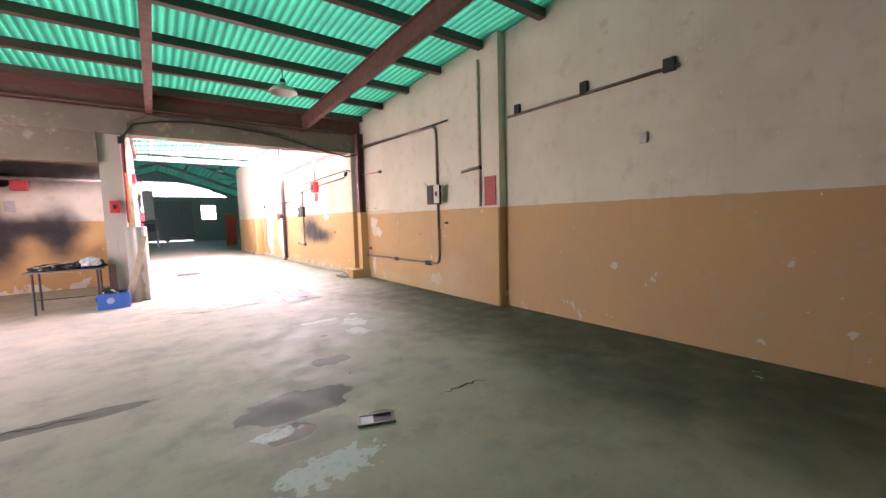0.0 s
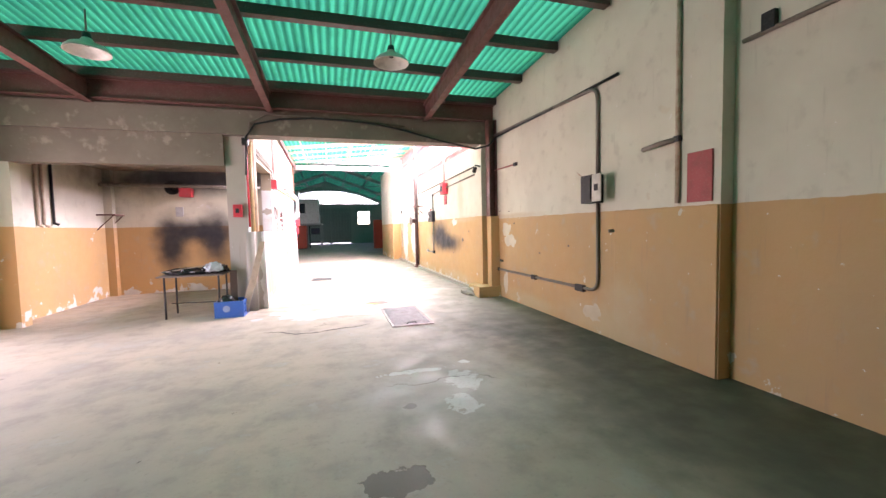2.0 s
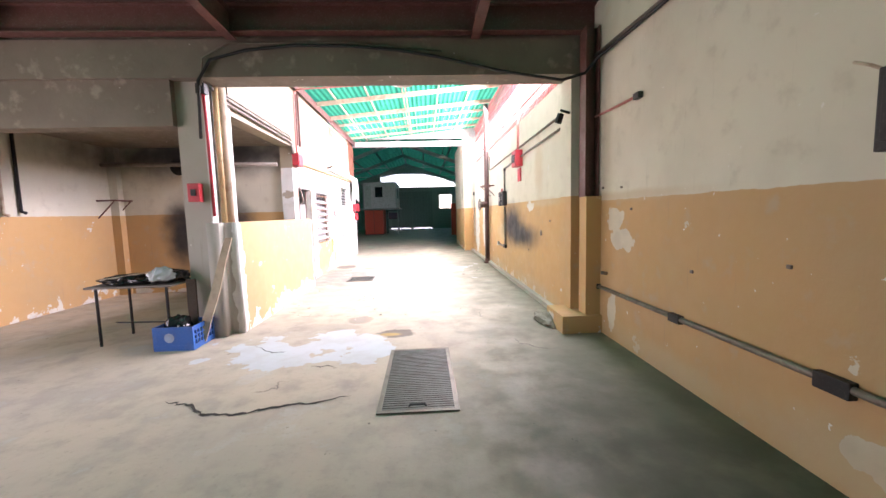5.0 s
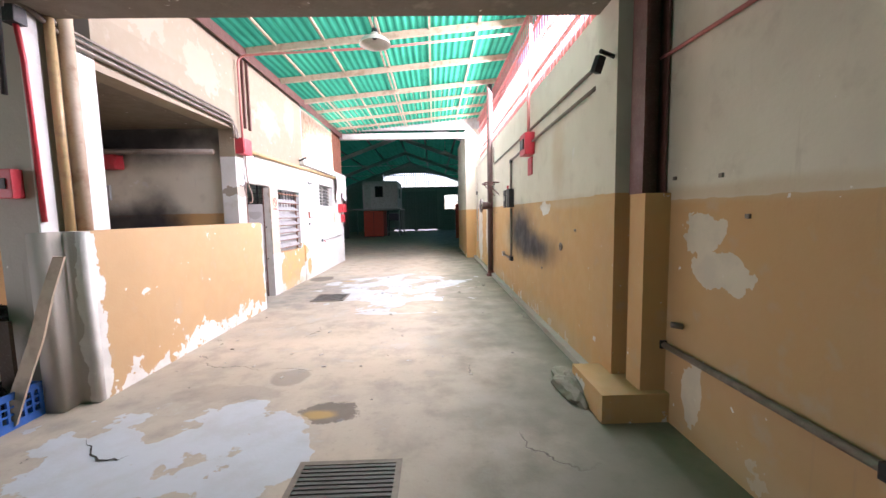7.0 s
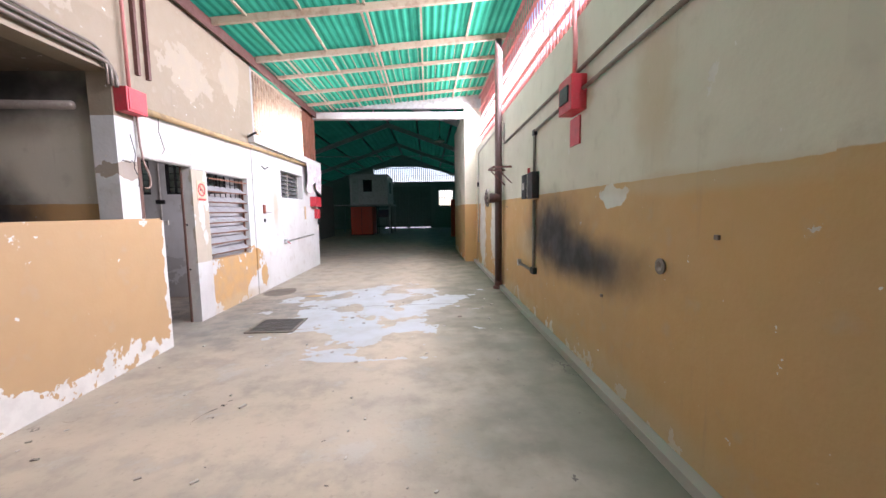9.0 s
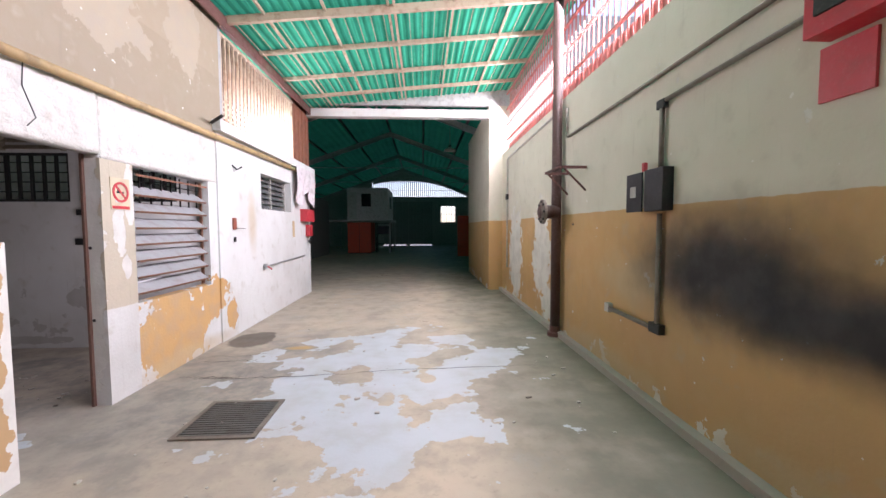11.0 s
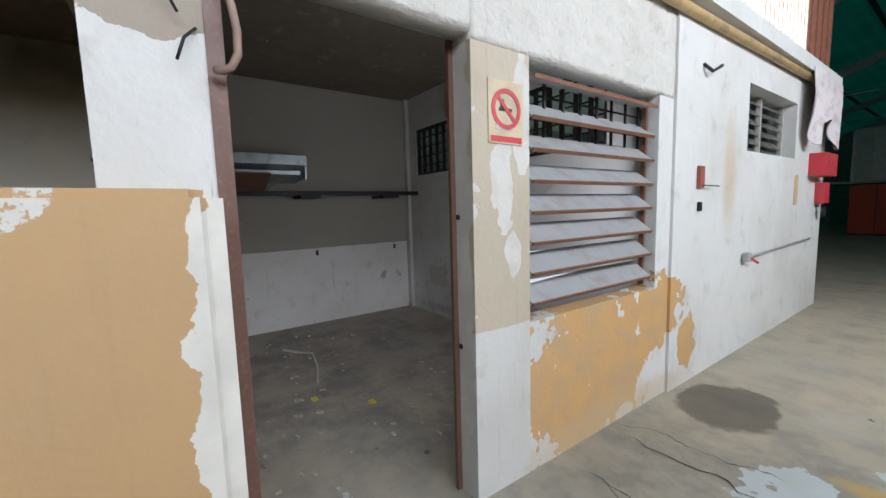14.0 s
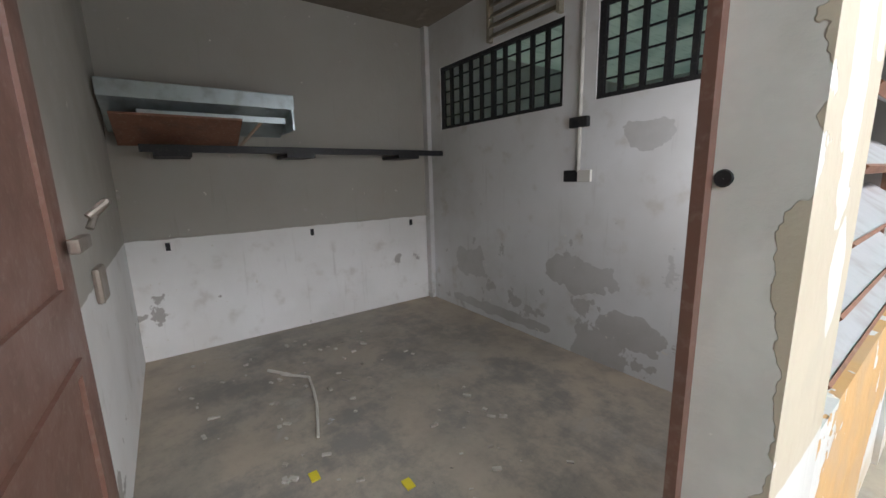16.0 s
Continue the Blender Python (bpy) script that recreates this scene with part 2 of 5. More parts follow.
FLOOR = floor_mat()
HALL_PAINT = wall_paint("hall_paint", (0.52, 0.32, 0.14), CREAM, 1.57, 0.14, 0.5, grime=0.8, under=(0.6, 0.54, 0.42), stains=[(5.22, 6.7, 0.15, 0.4, 0.9, 0.2), (5.22, 8.6, 0.1, 0.4, 0.8, 0.14), (5.22, 6.3, 0.5, 0.4, 0.3, 0.25), (5.22, 9.2, 1.6, 0.4, 0.9, 0.05)], patches=[(5.22, 6.9, 0.25, 0.3, 0.2, 0.1), (5.22, 9.45, 1.35, 0.3, 0.16, 0.14), (5.22, 9.3, 1.15, 0.3, 0.25, 0.12), (5.22, 9.5, 0.3, 0.3, 0.1, 0.2)])
PASSAGE_PAINT = wall_paint("passage_paint", OCHRE, CREAM, 1.64, 0.55, 0.35,
                           patches=[(5.02, 17.2, 1.1, 0.3, 0.45, 0.75), (5.02, 18.9, 0.9, 0.3, 0.5, 1.0), (5.02, 12.1, 1.55, 0.3, 0.22, 0.08), (5.02, 16.9, 0.35, 0.3, 0.3, 0.3)],
                           soots=[(5.02, 13.55, 1.2, 0.4, 0.8, 0.36), (5.02, 12.75, 1.0, 0.4, 0.95, 0.2)], grime=0.6, stains=[(5.02, 12.0, 0.12, 0.4, 1.3, 0.16), (5.02, 15.2, 0.12, 0.4, 1.0, 0.14), (5.02, 14.6, 1.0, 0.4, 0.5, 0.2), (5.02, 11.2, 1.6, 0.4, 0.8, 0.06), (5.02, 11.6, 2.2, 0.4, 0.2, 0.4)])
RECESS_PAINT = wall_paint("recess_paint", OCHRE, CREAM, 1.58, 0.6, soots=[(-1.75, 13.36, 1.15, 0.3, 0.5, 0.6), (-0.8, 13.36, 1.3, 0.35, 0.5, 0.55), (-1.2, 13.36, 1.45, 0.7, 0.5, 0.25), (-1.2, 13.2, 2.75, 2.2, 1.6, 0.35)], grime=0.7)
LOW_WALL = wall_paint("low_wall_paint", (0.5, 0.325, 0.16), (0.5, 0.325, 0.16), 9, 0.85, 0.5, patches=[(0.77, 10.25, 0.7, 0.4, 0.16, 1.2), (0.77, 13.53, 0.7, 0.5, 0.1, 0.9)], grime=0.5, under=(0.7, 0.69, 0.64))
WHITE_WALL = wall_paint("white_limewash", WHITE, WHITE, 9, 0.0, grime=0.8, relief=0.7, stains=[(0.53, 13.4, 2.2, 0.4, 0.3, 0.2)])
OCHRE_REST = wall_paint("white_over_ochre", WHITE, WHITE, 9, 0.0, patches=[(0.53, 15.35, 0.42, 0.4, 0.62, 0.52), (0.53, 16.1, 0.62, 0.4, 0.3, 0.25), (0.53, 16.5, 0.3, 0.4, 0.14, 0.2)], grime=0.8, under=OCHRE, relief=0.7, stains=[(0.53, 14.6, 1.35, 0.4, 0.16, 0.5), (0.53, 17.2, 1.6, 0.4, 0.12, 0.4), (0.53, 15.5, 0.05, 0.4, 0.8, 0.12), (0.45, 14.48, 0.9, 0.2, 0.05, 1.2)])
UPPER_WALL = wall_paint("raw_render", (0.31, 0.255, 0.18), (0.34, 0.28, 0.2), 3.4, 0, grime=0.9, relief=0.6, under=(0.38, 0.32, 0.235), patches=[(0.53, 11.4, 3.7, 0.3, 0.5, 0.25), (0.53, 12.6, 3.5, 0.3, 0.4, 0.3), (0.53, 14.6, 3.3, 0.3, 0.5, 0.3), (0.53, 15.7, 3.6, 0.3, 0.3, 0.4)])
# upper colour holds grey paint plus the shade above the door's light
ROOM_PAINT_SHADE = wall_paint("store_paint_and_shade", (0.82, 0.82, 0.8), (0.42, 0.405, 0.36), 0.93, 0.12, 0.5, grime=0.7, under=(0.45, 0.43, 0.4))
ROOM_GREY = wall_paint("store_grey", (0.66, 0.67, 0.67), (0.66, 0.665, 0.66), 0.93, 0.5, 1.1, grime=1.0, under=(0.47, 0.465, 0.45), patches=[(-2.2, 16.15, 0.5, 0.22, 0.3, 0.16), (-1.0, 16.15, 0.6, 0.3, 0.3, 0.12), (-0.6, 16.15, 0.28, 0.25, 0.3, 0.12), (-1.9, 16.15, 0.1, 0.7, 0.3, 0.05), (-0.55, 16.15, 1.55, 0.14, 0.3, 0.09)])
CONCRETE = wall_paint("sooty_concrete", (0.42, 0.39, 0.34), (0.42, 0.39, 0.34), 9, 0, grime=0.9, relief=0.5)
LOW_END = wall_paint("low_wall_end_paint", (0.4, 0.37, 0.32), (0.4, 0.37, 0.32), 9, 0, patches=[(0.8, 10.34, 0.7, 0.09, 0.2, 2.0)], grime=0.9, relief=0.4, under=(0.66, 0.65, 0.61))
PIER = wall_paint("pier_whitewash", WHITE, WHITE, 9, 0.0, patches=[(0.53, 13.42, 1.93, 0.3, 0.3, 0.1)], grime=0.8, relief=0.5, under=(0.36, 0.31, 0.25))
PILLAR = wall_paint("stained_pillar", (0.62, 0.625, 0.61), (0.5, 0.445, 0.345), 0.8, 0, patches=[(0.53, 14.66, 1.45, 0.1, 0.07, 0.22), (0.53, 14.72, 1.15, 0.1, 0.05, 0.1), (0.45, 14.48, 1.3, 0.07, 0.1, 1.2), (0.53, 14.78, 1.75, 0.1, 0.06, 0.3)], grime=0.9, relief=0.5, under=(0.63, 0.62, 0.58))
STUCCO = wall_paint("rough_stucco", (0.62, 0.61, 0.57), (0.62, 0.61, 0.57), 9, 0, grime=0.9, relief=0.4)
k = STUCCO.node_tree.nodes
k["Bump"].inputs["Strength"].default_value = 1.0
k["Bump"].inputs["Distance"].default_value = 0.03
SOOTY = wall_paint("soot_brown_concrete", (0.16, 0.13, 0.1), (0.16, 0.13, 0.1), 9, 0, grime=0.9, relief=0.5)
HANGAR_WALL = plain("grey_sheet_wall", (0.46, 0.47, 0.46), 0.7, 0, 0.4)
BROWN_STEEL = plain("brown_painted_steel", (0.075, 0.035, 0.03), 0.5, 0, 0.4, (0.06, 0.03, 0.025))
RED_STEEL = plain("red_oxide_steel", (0.13, 0.05, 0.042), 0.55, 0, 0.4, (0.08, 0.04, 0.03))
PALE_STEEL = plain("rust_streaked_pale_steel", (0.5, 0.4, 0.3), 0.6, 0, 0.6, (0.28, 0.14, 0.08))
RED = plain("red_paint", (0.55, 0.035, 0.05), 0.45, 0, 0.25)
PINK_STEEL = plain("faded_red_bars", (0.55, 0.2, 0.18), 0.55, 0, 0.3)
GREY_METAL = plain("grey_painted_metal", (0.4, 0.41, 0.42), 0.45, 0.2, 0.3)
GREY_SLAT = plain("grey_louvre_paint", (0.36, 0.37, 0.38), 0.5, 0, 0.3, (0.2, 0.1, 0.06))
RUST_EDGE = plain("rusty_edge", (0.22, 0.1, 0.06), 0.7, 0, 0.5)
DARK_METAL = plain("black_iron", (0.02, 0.02, 0.022), 0.5, 0.3, 0.2, (0.06, 0.05, 0.04))
CONDUIT = plain("grimy_conduit", (0.2, 0.17, 0.14), 0.5, 0.4, 0.5)
BEIGE_PIPE = plain("tan_pipe", (0.5, 0.35, 0.17), 0.5, 0, 0.4)
ENAMEL = plain("dull_enamel", (0.55, 0.53, 0.48), 0.35, 0, 0.3)
GALV = plain("galvanised_sheet", (0.5, 0.58, 0.6), 0.35, 0.7, 0.4, (0.2, 0.2, 0.19))
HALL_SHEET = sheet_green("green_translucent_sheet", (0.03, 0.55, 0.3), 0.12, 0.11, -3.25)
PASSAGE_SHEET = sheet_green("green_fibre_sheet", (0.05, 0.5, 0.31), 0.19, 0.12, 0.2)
HANGAR_SHEET = sheet_green("dark_green_sheet", (0.012, 0.22, 0.13), 0.07)
PALE_SHEET = sheet_green("pale_translucent_sheet", (0.62, 0.7, 0.63), 0.35)
VENT_BEIGE = plain("grimy_beige", (0.3, 0.27, 0.2), 0.7, 0, 0.5)
HOSE = plain("brown_hose", (0.3, 0.2, 0.16), 0.5, 0, 0.3)
AWNING = plain("brown_awning_sheet", (0.11, 0.07, 0.055), 0.75, 0, 0.4)
BLADE = plain("dusty_dark_glass", (0.13, 0.135, 0.135), 0.25, 0, 0.3)
GROUND = plain("yard_ground", (0.3, 0.27, 0.23), 0.9, 0, 0.4, scale=2)

# ---- building helpers ----


def add_box(bm, x0, x1, y0, y1, z0, z1, bevel=0.0):
    res = bmesh.ops.create_cube(bm, size=1.0, matrix=Matrix.Translation(((x0 + x1) / 2, (y0 + y1) / 2, (z0 + z1) / 2)) @ Matrix.Diagonal((abs(x1 - x0), abs(y1 - y0), abs(z1 - z0), 1)))
    if bevel:
        edges = {e for v in res["verts"] for e in v.link_edges}
        bmesh.ops.bevel(bm, geom=list(edges), offset=bevel, segments=2, profile=0.6, affect="EDGES")
    return bm


def add_tube(bm, pts, r, seg=10):
    """A tube along a polyline, with closed ends."""
    pts = [Vector(p) for p in pts]
    rings = []
    for i, p in enumerate(pts):
        a = (pts[i] - pts[i - 1]).normalized() if i else (pts[1] - pts[0]).normalized()
        b = (pts[i + 1] - pts[i]).normalized() if i < len(pts) - 1 else a
        d = (a + b).normalized()
        up = Vector((0, 0, 1)) if abs(d.z) < 0.9 else Vector((1, 0, 0))
        u = d.cross(up).normalized()
        w = d.cross(u)
        rings.append([bm.verts.new(p + r * (math.cos(q * math.tau / seg) * u + math.sin(q * math.tau / seg) * w)) for q in range(seg)])
    for s, e in zip(rings, rings[1:]):
        off = min(range(seg), key=lambda o: sum((s[q].co - e[(q + o) % seg].co).length for q in range(seg)))
        for q in range(seg):
            bm.faces.new((s[q], s[(q + 1) % seg], e[(q + 1 + off) % seg], e[(q + off) % seg]))
    bm.faces.new(rings[0])
    bm.faces.new(rings[-1])
    return bm


def bend(p, c, q, r=0.12, n=5):
    """Points of a rounded bend at c between p and q."""
    p, c, q = Vector(p), Vector(c), Vector(q)
    a, b = c + (p - c).normalized() * r, c + (q - c).normalized() * r
    return [tuple((1 - t) ** 2 * a + 2 * t * (1 - t) * c + t * t * b) for t in [i / n for i in range(n + 1)]]


def add_lathe(bm, profile, m, seg=24):
    rows = [[bm.verts.new(m @ Vector((r * math.cos(a * math.tau / seg), r * math.sin(a * math.tau / seg), z))) for a in range(seg)] for r, z in profile]
    for s, e in zip(rows, rows[1:]):
        for q in range(seg):
            bm.faces.new((s[q], s[(q + 1) % seg], e[(q + 1) % seg], e[q]))
    return bm


def mesh_of(name, bm, material, smooth=False):
    bmesh.ops.recalc_face_normals(bm, faces=bm.faces)
    me = bpy.data.meshes.new(name)
    bm.to_mesh(me)
    bm.free()
    me.materials.append(material)
    if smooth:
        for p in me.polygons:
            p.use_smooth = True
    return me


def part(name, bm, material, parent, label="", smooth=False):
    """Links a mesh, written in world metres, under a thing or a part."""
    ob = new(name, mesh_of(name, bm, material, smooth))
    root = parent if parent.parent is None else parent.parent
    ob.parent = parent
    ob.matrix_parent_inverse = root.matrix_basis.inverted() if parent.parent is None else Matrix.Identity(4)
    return tagged(ob, label)


def solo(name, bm, material, label, category, group="", kind="", smooth=False):
    return tagged(new(name, mesh_of(name, bm, material, smooth)), label, category, group, kind)


def thing(name, at, label, category, group="", kind=""):
    ob = new(name)
    ob.empty_display_size = 0.1
    ob.matrix_basis = Matrix.Translation(at)
    return tagged(ob, label, category, group, kind)


def structure(name, boxes, material, label, category):
    bm = bmesh.new()
    for b in boxes:
        add_box(bm, *b)
    return solo(name, bm, material, label, category, kind="structure")


B = bmesh.new

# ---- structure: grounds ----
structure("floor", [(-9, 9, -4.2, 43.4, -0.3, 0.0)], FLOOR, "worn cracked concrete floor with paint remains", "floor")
structure("ground", [(-600, 600, -600, 600, -0.5, -0.32)], GROUND, "bare yard ground round the building", "ground")

# hall
structure("wall_hall_right", [(5.36, 5.6, -4.2, 5.18, 0, 4.6), (5.22, 5.6, 5.18, 10.06, 0, 4.4)], HALL_PAINT, "cream wall with worn ochre dado, stained", "wall")
structure("wall_hall_left", [(-3.25, -3.0, -4.2, 6.3, 0, 4.6), (-3.25, -3.0, 8.9, 13.46, 0, 4.6), (-3.25, -3.0, 6.3, 8.9, 2.85, 4.6)], RECESS_PAINT, "cream and ochre side wall with an open gateway", "wall")
structure("wall_hall_back", [(-3.25, 5.6, -4.45, -4.2, 0, 4.7)], HALL_PAINT, "painted wall at the back of the hall", "wall")
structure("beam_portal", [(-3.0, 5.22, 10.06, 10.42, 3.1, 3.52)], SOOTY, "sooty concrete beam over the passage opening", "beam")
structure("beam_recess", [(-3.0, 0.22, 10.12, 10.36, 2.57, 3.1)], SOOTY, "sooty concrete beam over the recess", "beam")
structure("column_passage", [(0.22, 0.53, 10.2, 10.84, 0, 3.1)], CONCRETE, "grey concrete column at the passage corner", "column")
structure("column_recess", [(-3.0, -2.72, 10.14, 10.36, 0, 2.57)], RECESS_PAINT, "painted column at the recess", "column")
structure("column_portal", [(4.97, 5.22, 10.08, 10.46, 0, 3.1)], PASSAGE_PAINT, "cream and ochre concrete column", "column")
structure("column_casing", [(5.04, 5.22, 9.78, 9.98, 0, 1.62)], PASSAGE_PAINT, "ochre concrete casing round the steel column", "column")
structure("column_plinth", [(4.74, 5.22, 9.72, 9.78, 0, 0.21), (4.74, 4.82, 9.78, 10.3, 0, 0.21), (4.82, 4.97, 9.78, 10.3, 0, 0.208), (4.97, 5.04, 9.78, 10.08, 0, 0.208), (5.04, 5.22, 9.98, 10.08, 0, 0.208)], PASSAGE_PAINT, "low ochre concrete plinth", "plinth")

bm = B()
bmesh.ops.create_icosphere(bm, subdivisions=4, radius=1.0)
for v in bm.verts:
    f = 1 + 0.3 * noise.noise(v.co * 1.7) + 0.12 * noise.noise(v.co * 5.0)
    v.co = Vector((4.77 + v.co.x * 0.17 * f, 10.3 + v.co.y * 0.34 * f, max(-0.002, v.co.z * 0.13 * f)))
solo("rubble_mound", bm, FLOOR, "lump of broken concrete against the column plinth", "rubble", kind="structure")

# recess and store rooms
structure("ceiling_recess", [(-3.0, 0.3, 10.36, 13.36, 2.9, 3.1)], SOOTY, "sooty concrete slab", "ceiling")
structure("wall_recess_back", [(-3.0, 0.3, 13.36, 13.46, 0, 3.1)], RECESS_PAINT, "cream and ochre wall blackened by soot", "wall")
bm = B()
add_box(bm, 0.5, 0.79, 10.34, 13.53, 0, 1.42)
bmesh.ops.bevel(bm, geom=[e for e in bm.edges if abs(e.verts[0].co.z - e.verts[1].co.z) > 1 and e.verts[0].co.y > 13 and e.verts[0].co.x > 0.7], offset=0.05, segments=5, affect="EDGES")
bmesh.ops.bevel(bm, geom=[e for e in bm.edges if e.verts[0].co.z > 1.4 and e.verts[1].co.z > 1.4], offset=0.02, segments=2, affect="EDGES")
solo("wall_low", bm, LOW_WALL, "low ochre wall with flaking paint and rounded corner", "wall", kind="structure")
structure("wall_passage_left", [(0.3, 0.53, 10.84, 13.28, 2.87, 4.15), (0.3, 0.53, 13.28, 13.54, 2.45, 4.15), (0.3, 0.53, 13.54, 16.4, 2.62, 4.15)], UPPER_WALL, "bare rendered upper wall with stains", "wall")
structure("pier_white", [(0.3, 0.53, 13.28, 13.54, 0, 2.45)], PIER, "whitewashed pier beside the door", "wall")
structure("wall_store_front", [(0.41, 0.53, 14.83, 16.05, 0, 0.79), (0.41, 0.53, 16.05, 16.24, 0, 2.05)],
          OCHRE_REST, "whitewashed wall with ochre paint showing through", "wall")
def stucco_face(name, y0, y1, z0, z1, seed):
    """A lintel block whose passage face is thrown rough."""
    ny, nz = int((y1 - y0) / 0.028), int((z1 - z0) / 0.028)
    r = random.Random(seed)
    bm = B()
    front = [[bm.verts.new((0.533 if i in (0, ny) or j in (0, nz) else 0.533 + 0.011 * noise.noise(Vector((y0 + i * 0.5, j * 0.5, seed))) + r.uniform(-0.009, 0.009), y0 + (y1 - y0) * i / ny, z0 + (z1 - z0) * j / nz)) for i in range(ny + 1)] for j in range(nz + 1)]
    for a, b in zip(front, front[1:]):
        for i in range(ny):
            bm.faces.new((a[i], a[i + 1], b[i + 1], b[i]))
    back = [bm.verts.new((0.41, y, z)) for y, z in ((y0, z0), (y1, z0), (y1, z1), (y0, z1))]
    bm.faces.new(back[::-1])
    ring = (front[0], [row[-1] for row in front], front[-1][::-1], [row[0] for row in front][::-1])
    for q, line in enumerate(ring):
        bm.faces.new(line[::-1] + [back[q], back[(q + 1) % 4]])
    solo(name, bm, STUCCO, "rough whitewashed stucco lintel", "lintel", kind="structure", smooth=True)


structure("pillar_door", [(0.41, 0.53, 14.48, 14.83, 0, 2.05)], PILLAR, "beige-stained whitewashed pillar beside the door", "pillar")
stucco_face("lintel_door", 13.54, 14.48, 2.08, 2.62, 3)
stucco_face("lintel_window", 14.48, 16.24, 2.05, 2.62, 4)
structure("wall_wash_front", [(0.3, 0.55, 16.24, 17.55, 0, 2.7), (0.3, 0.55, 17.55, 18.95, 0, 1.79), (0.3, 0.55, 17.55, 18.95, 2.36, 2.7), (0.3, 0.55, 18.95, 20.2, 0, 2.7)],
          OCHRE_REST, "whitewashed wall with a high window", "wall")
structure("ledge", [(-0.2, 0.63, 16.2, 20.4, 2.7, 2.84)], WHITE_WALL, "white concrete ledge", "ledge")
structure("wall_store_left", [(-3.1, 0.3, 13.46, 13.5, 0, 2.83)], ROOM_PAINT_SHADE, "white stained room wall", "wall")
structure("wall_store_back", [(-3.1, -2.9, 13.5, 16.15, 0, 2.83)], ROOM_PAINT_SHADE, "wall painted white below, with grey paint and painted shade above", "wall")
WX = [(-2.64, -1.16), (-0.9, 0.1)]
structure("wall_store_right", [(-3.1, 0.41, 16.15, 16.27, 0, 1.81), (-3.1, -2.64, 16.15, 16.27, 1.81, 2.4), (-1.16, -0.9, 16.15, 16.27, 1.81, 2.4), (0.1, 0.41, 16.15, 16.27, 1.81, 2.4), (-3.1, 0.41, 16.15, 16.27, 2.4, 2.83)],
          ROOM_GREY, "grey peeling wall with two barred openings", "wall")
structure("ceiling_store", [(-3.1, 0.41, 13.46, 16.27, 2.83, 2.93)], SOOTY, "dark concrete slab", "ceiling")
structure("wall_wash_back", [(-3.1, -2.9, 16.27, 20.2, 0, 2.72)], WHITE_WALL, "white wall of the next room", "wall")
structure("wall_wash_end", [(-3.1, 0.3, 20.05, 20.2, 0, 2.72)], WHITE_WALL, "white end wall", "wall")
structure("wall_upper_back", [(-3.45, -3.25, 13.46, 20.4, 0, 5.0)], UPPER_WALL, "rendered boundary wall", "wall")

bm = B()
add_box(bm, 0.5, 0.79, 10.12, 10.34, 0, 1.42)
bmesh.ops.bevel(bm, geom=[e for e in bm.edges if abs(e.verts[0].co.z - e.verts[1].co.z) > 1 and e.verts[0].co.y < 10.2 and e.verts[0].co.x > 0.7], offset=0.15, segments=8, affect="EDGES")
for f in bm.faces:
    f.smooth = abs(f.normal.z) < 0.5
solo("wall_low_end", bm, LOW_END, "rounded bare concrete end of the low wall", "wall", kind="structure")

# passage, far side
structure("wall_passage_right", [(5.02, 5.3, 10.46, 20.2, 0, 3.18)], PASSAGE_PAINT, "cream wall with worn ochre dado and soot mark", "wall")
structure("wall_stub", [(4.7, 5.3, 20.2, 24.2, 0, 4.3)], PASSAGE_PAINT, "cream and ochre wall end with flaking paint", "wall")
structure("beam_hangar", [(0.3, 4.7, 20.2, 20.4, 4.02, 4.2)], WHITE_WALL, "pale beam over the wide opening", "beam")
structure("kerb", [(4.94, 5.02, 10.5, 20.2, 0, 0.07)], CONCRETE, "low rough concrete skirting", "kerb")

structure("wall_hangar_gable", [(-5.6, 8.8, 20.22, 20.38, 4.75, 6.4), (-5.6, 0.3, 20.22, 20.38, 4.1, 4.75), (5.3, 8.8, 20.22, 20.38, 4.2, 4.75), (0.3, 5.3, 20.24, 20.36, 4.3, 4.75)], HANGAR_WALL, "sheet gable above the opening", "wall")
structure("wall_upstand", [(-3.0, 5.22, 10.12, 10.3, 3.52, 3.95)], SOOTY, "grimy upstand above the beam", "wall")
# hangar
structure("wall_hangar_left", [(-5.6, -5.4, 20.4, 43.2, 0, 4.0), (-5.6, 0.3, 20.2, 20.4, 0, 4.1)], HANGAR_WALL, "dark grey sheet wall", "wall")
structure("wall_hangar_right", [(8.6, 8.8, 20.4, 43.2, 0, 4.0), (5.3, 8.8, 20.2, 20.4, 0, 4.2)], HANGAR_WALL, "dark grey sheet wall", "wall")
structure("wall_hangar_end", [(-5.6, 4.65, 43.0, 43.2, 0.12, 3.95), (5.85, 8.8, 43.0, 43.2, 0.12, 3.95), (4.65, 5.85, 43.0, 43.2, 0.12, 1.95), (4.65, 5.85, 43.0, 43.2, 3.25, 3.95), (-5.6, -0.1, 43.0, 43.2, 0, 0.12), (3.9, 8.8, 43.0, 43.2, 0, 0.12), (1.8, 2.1, 43.0, 43.2, 0, 0.12)], HANGAR_WALL, "grey end wall with a lit window", "wall")


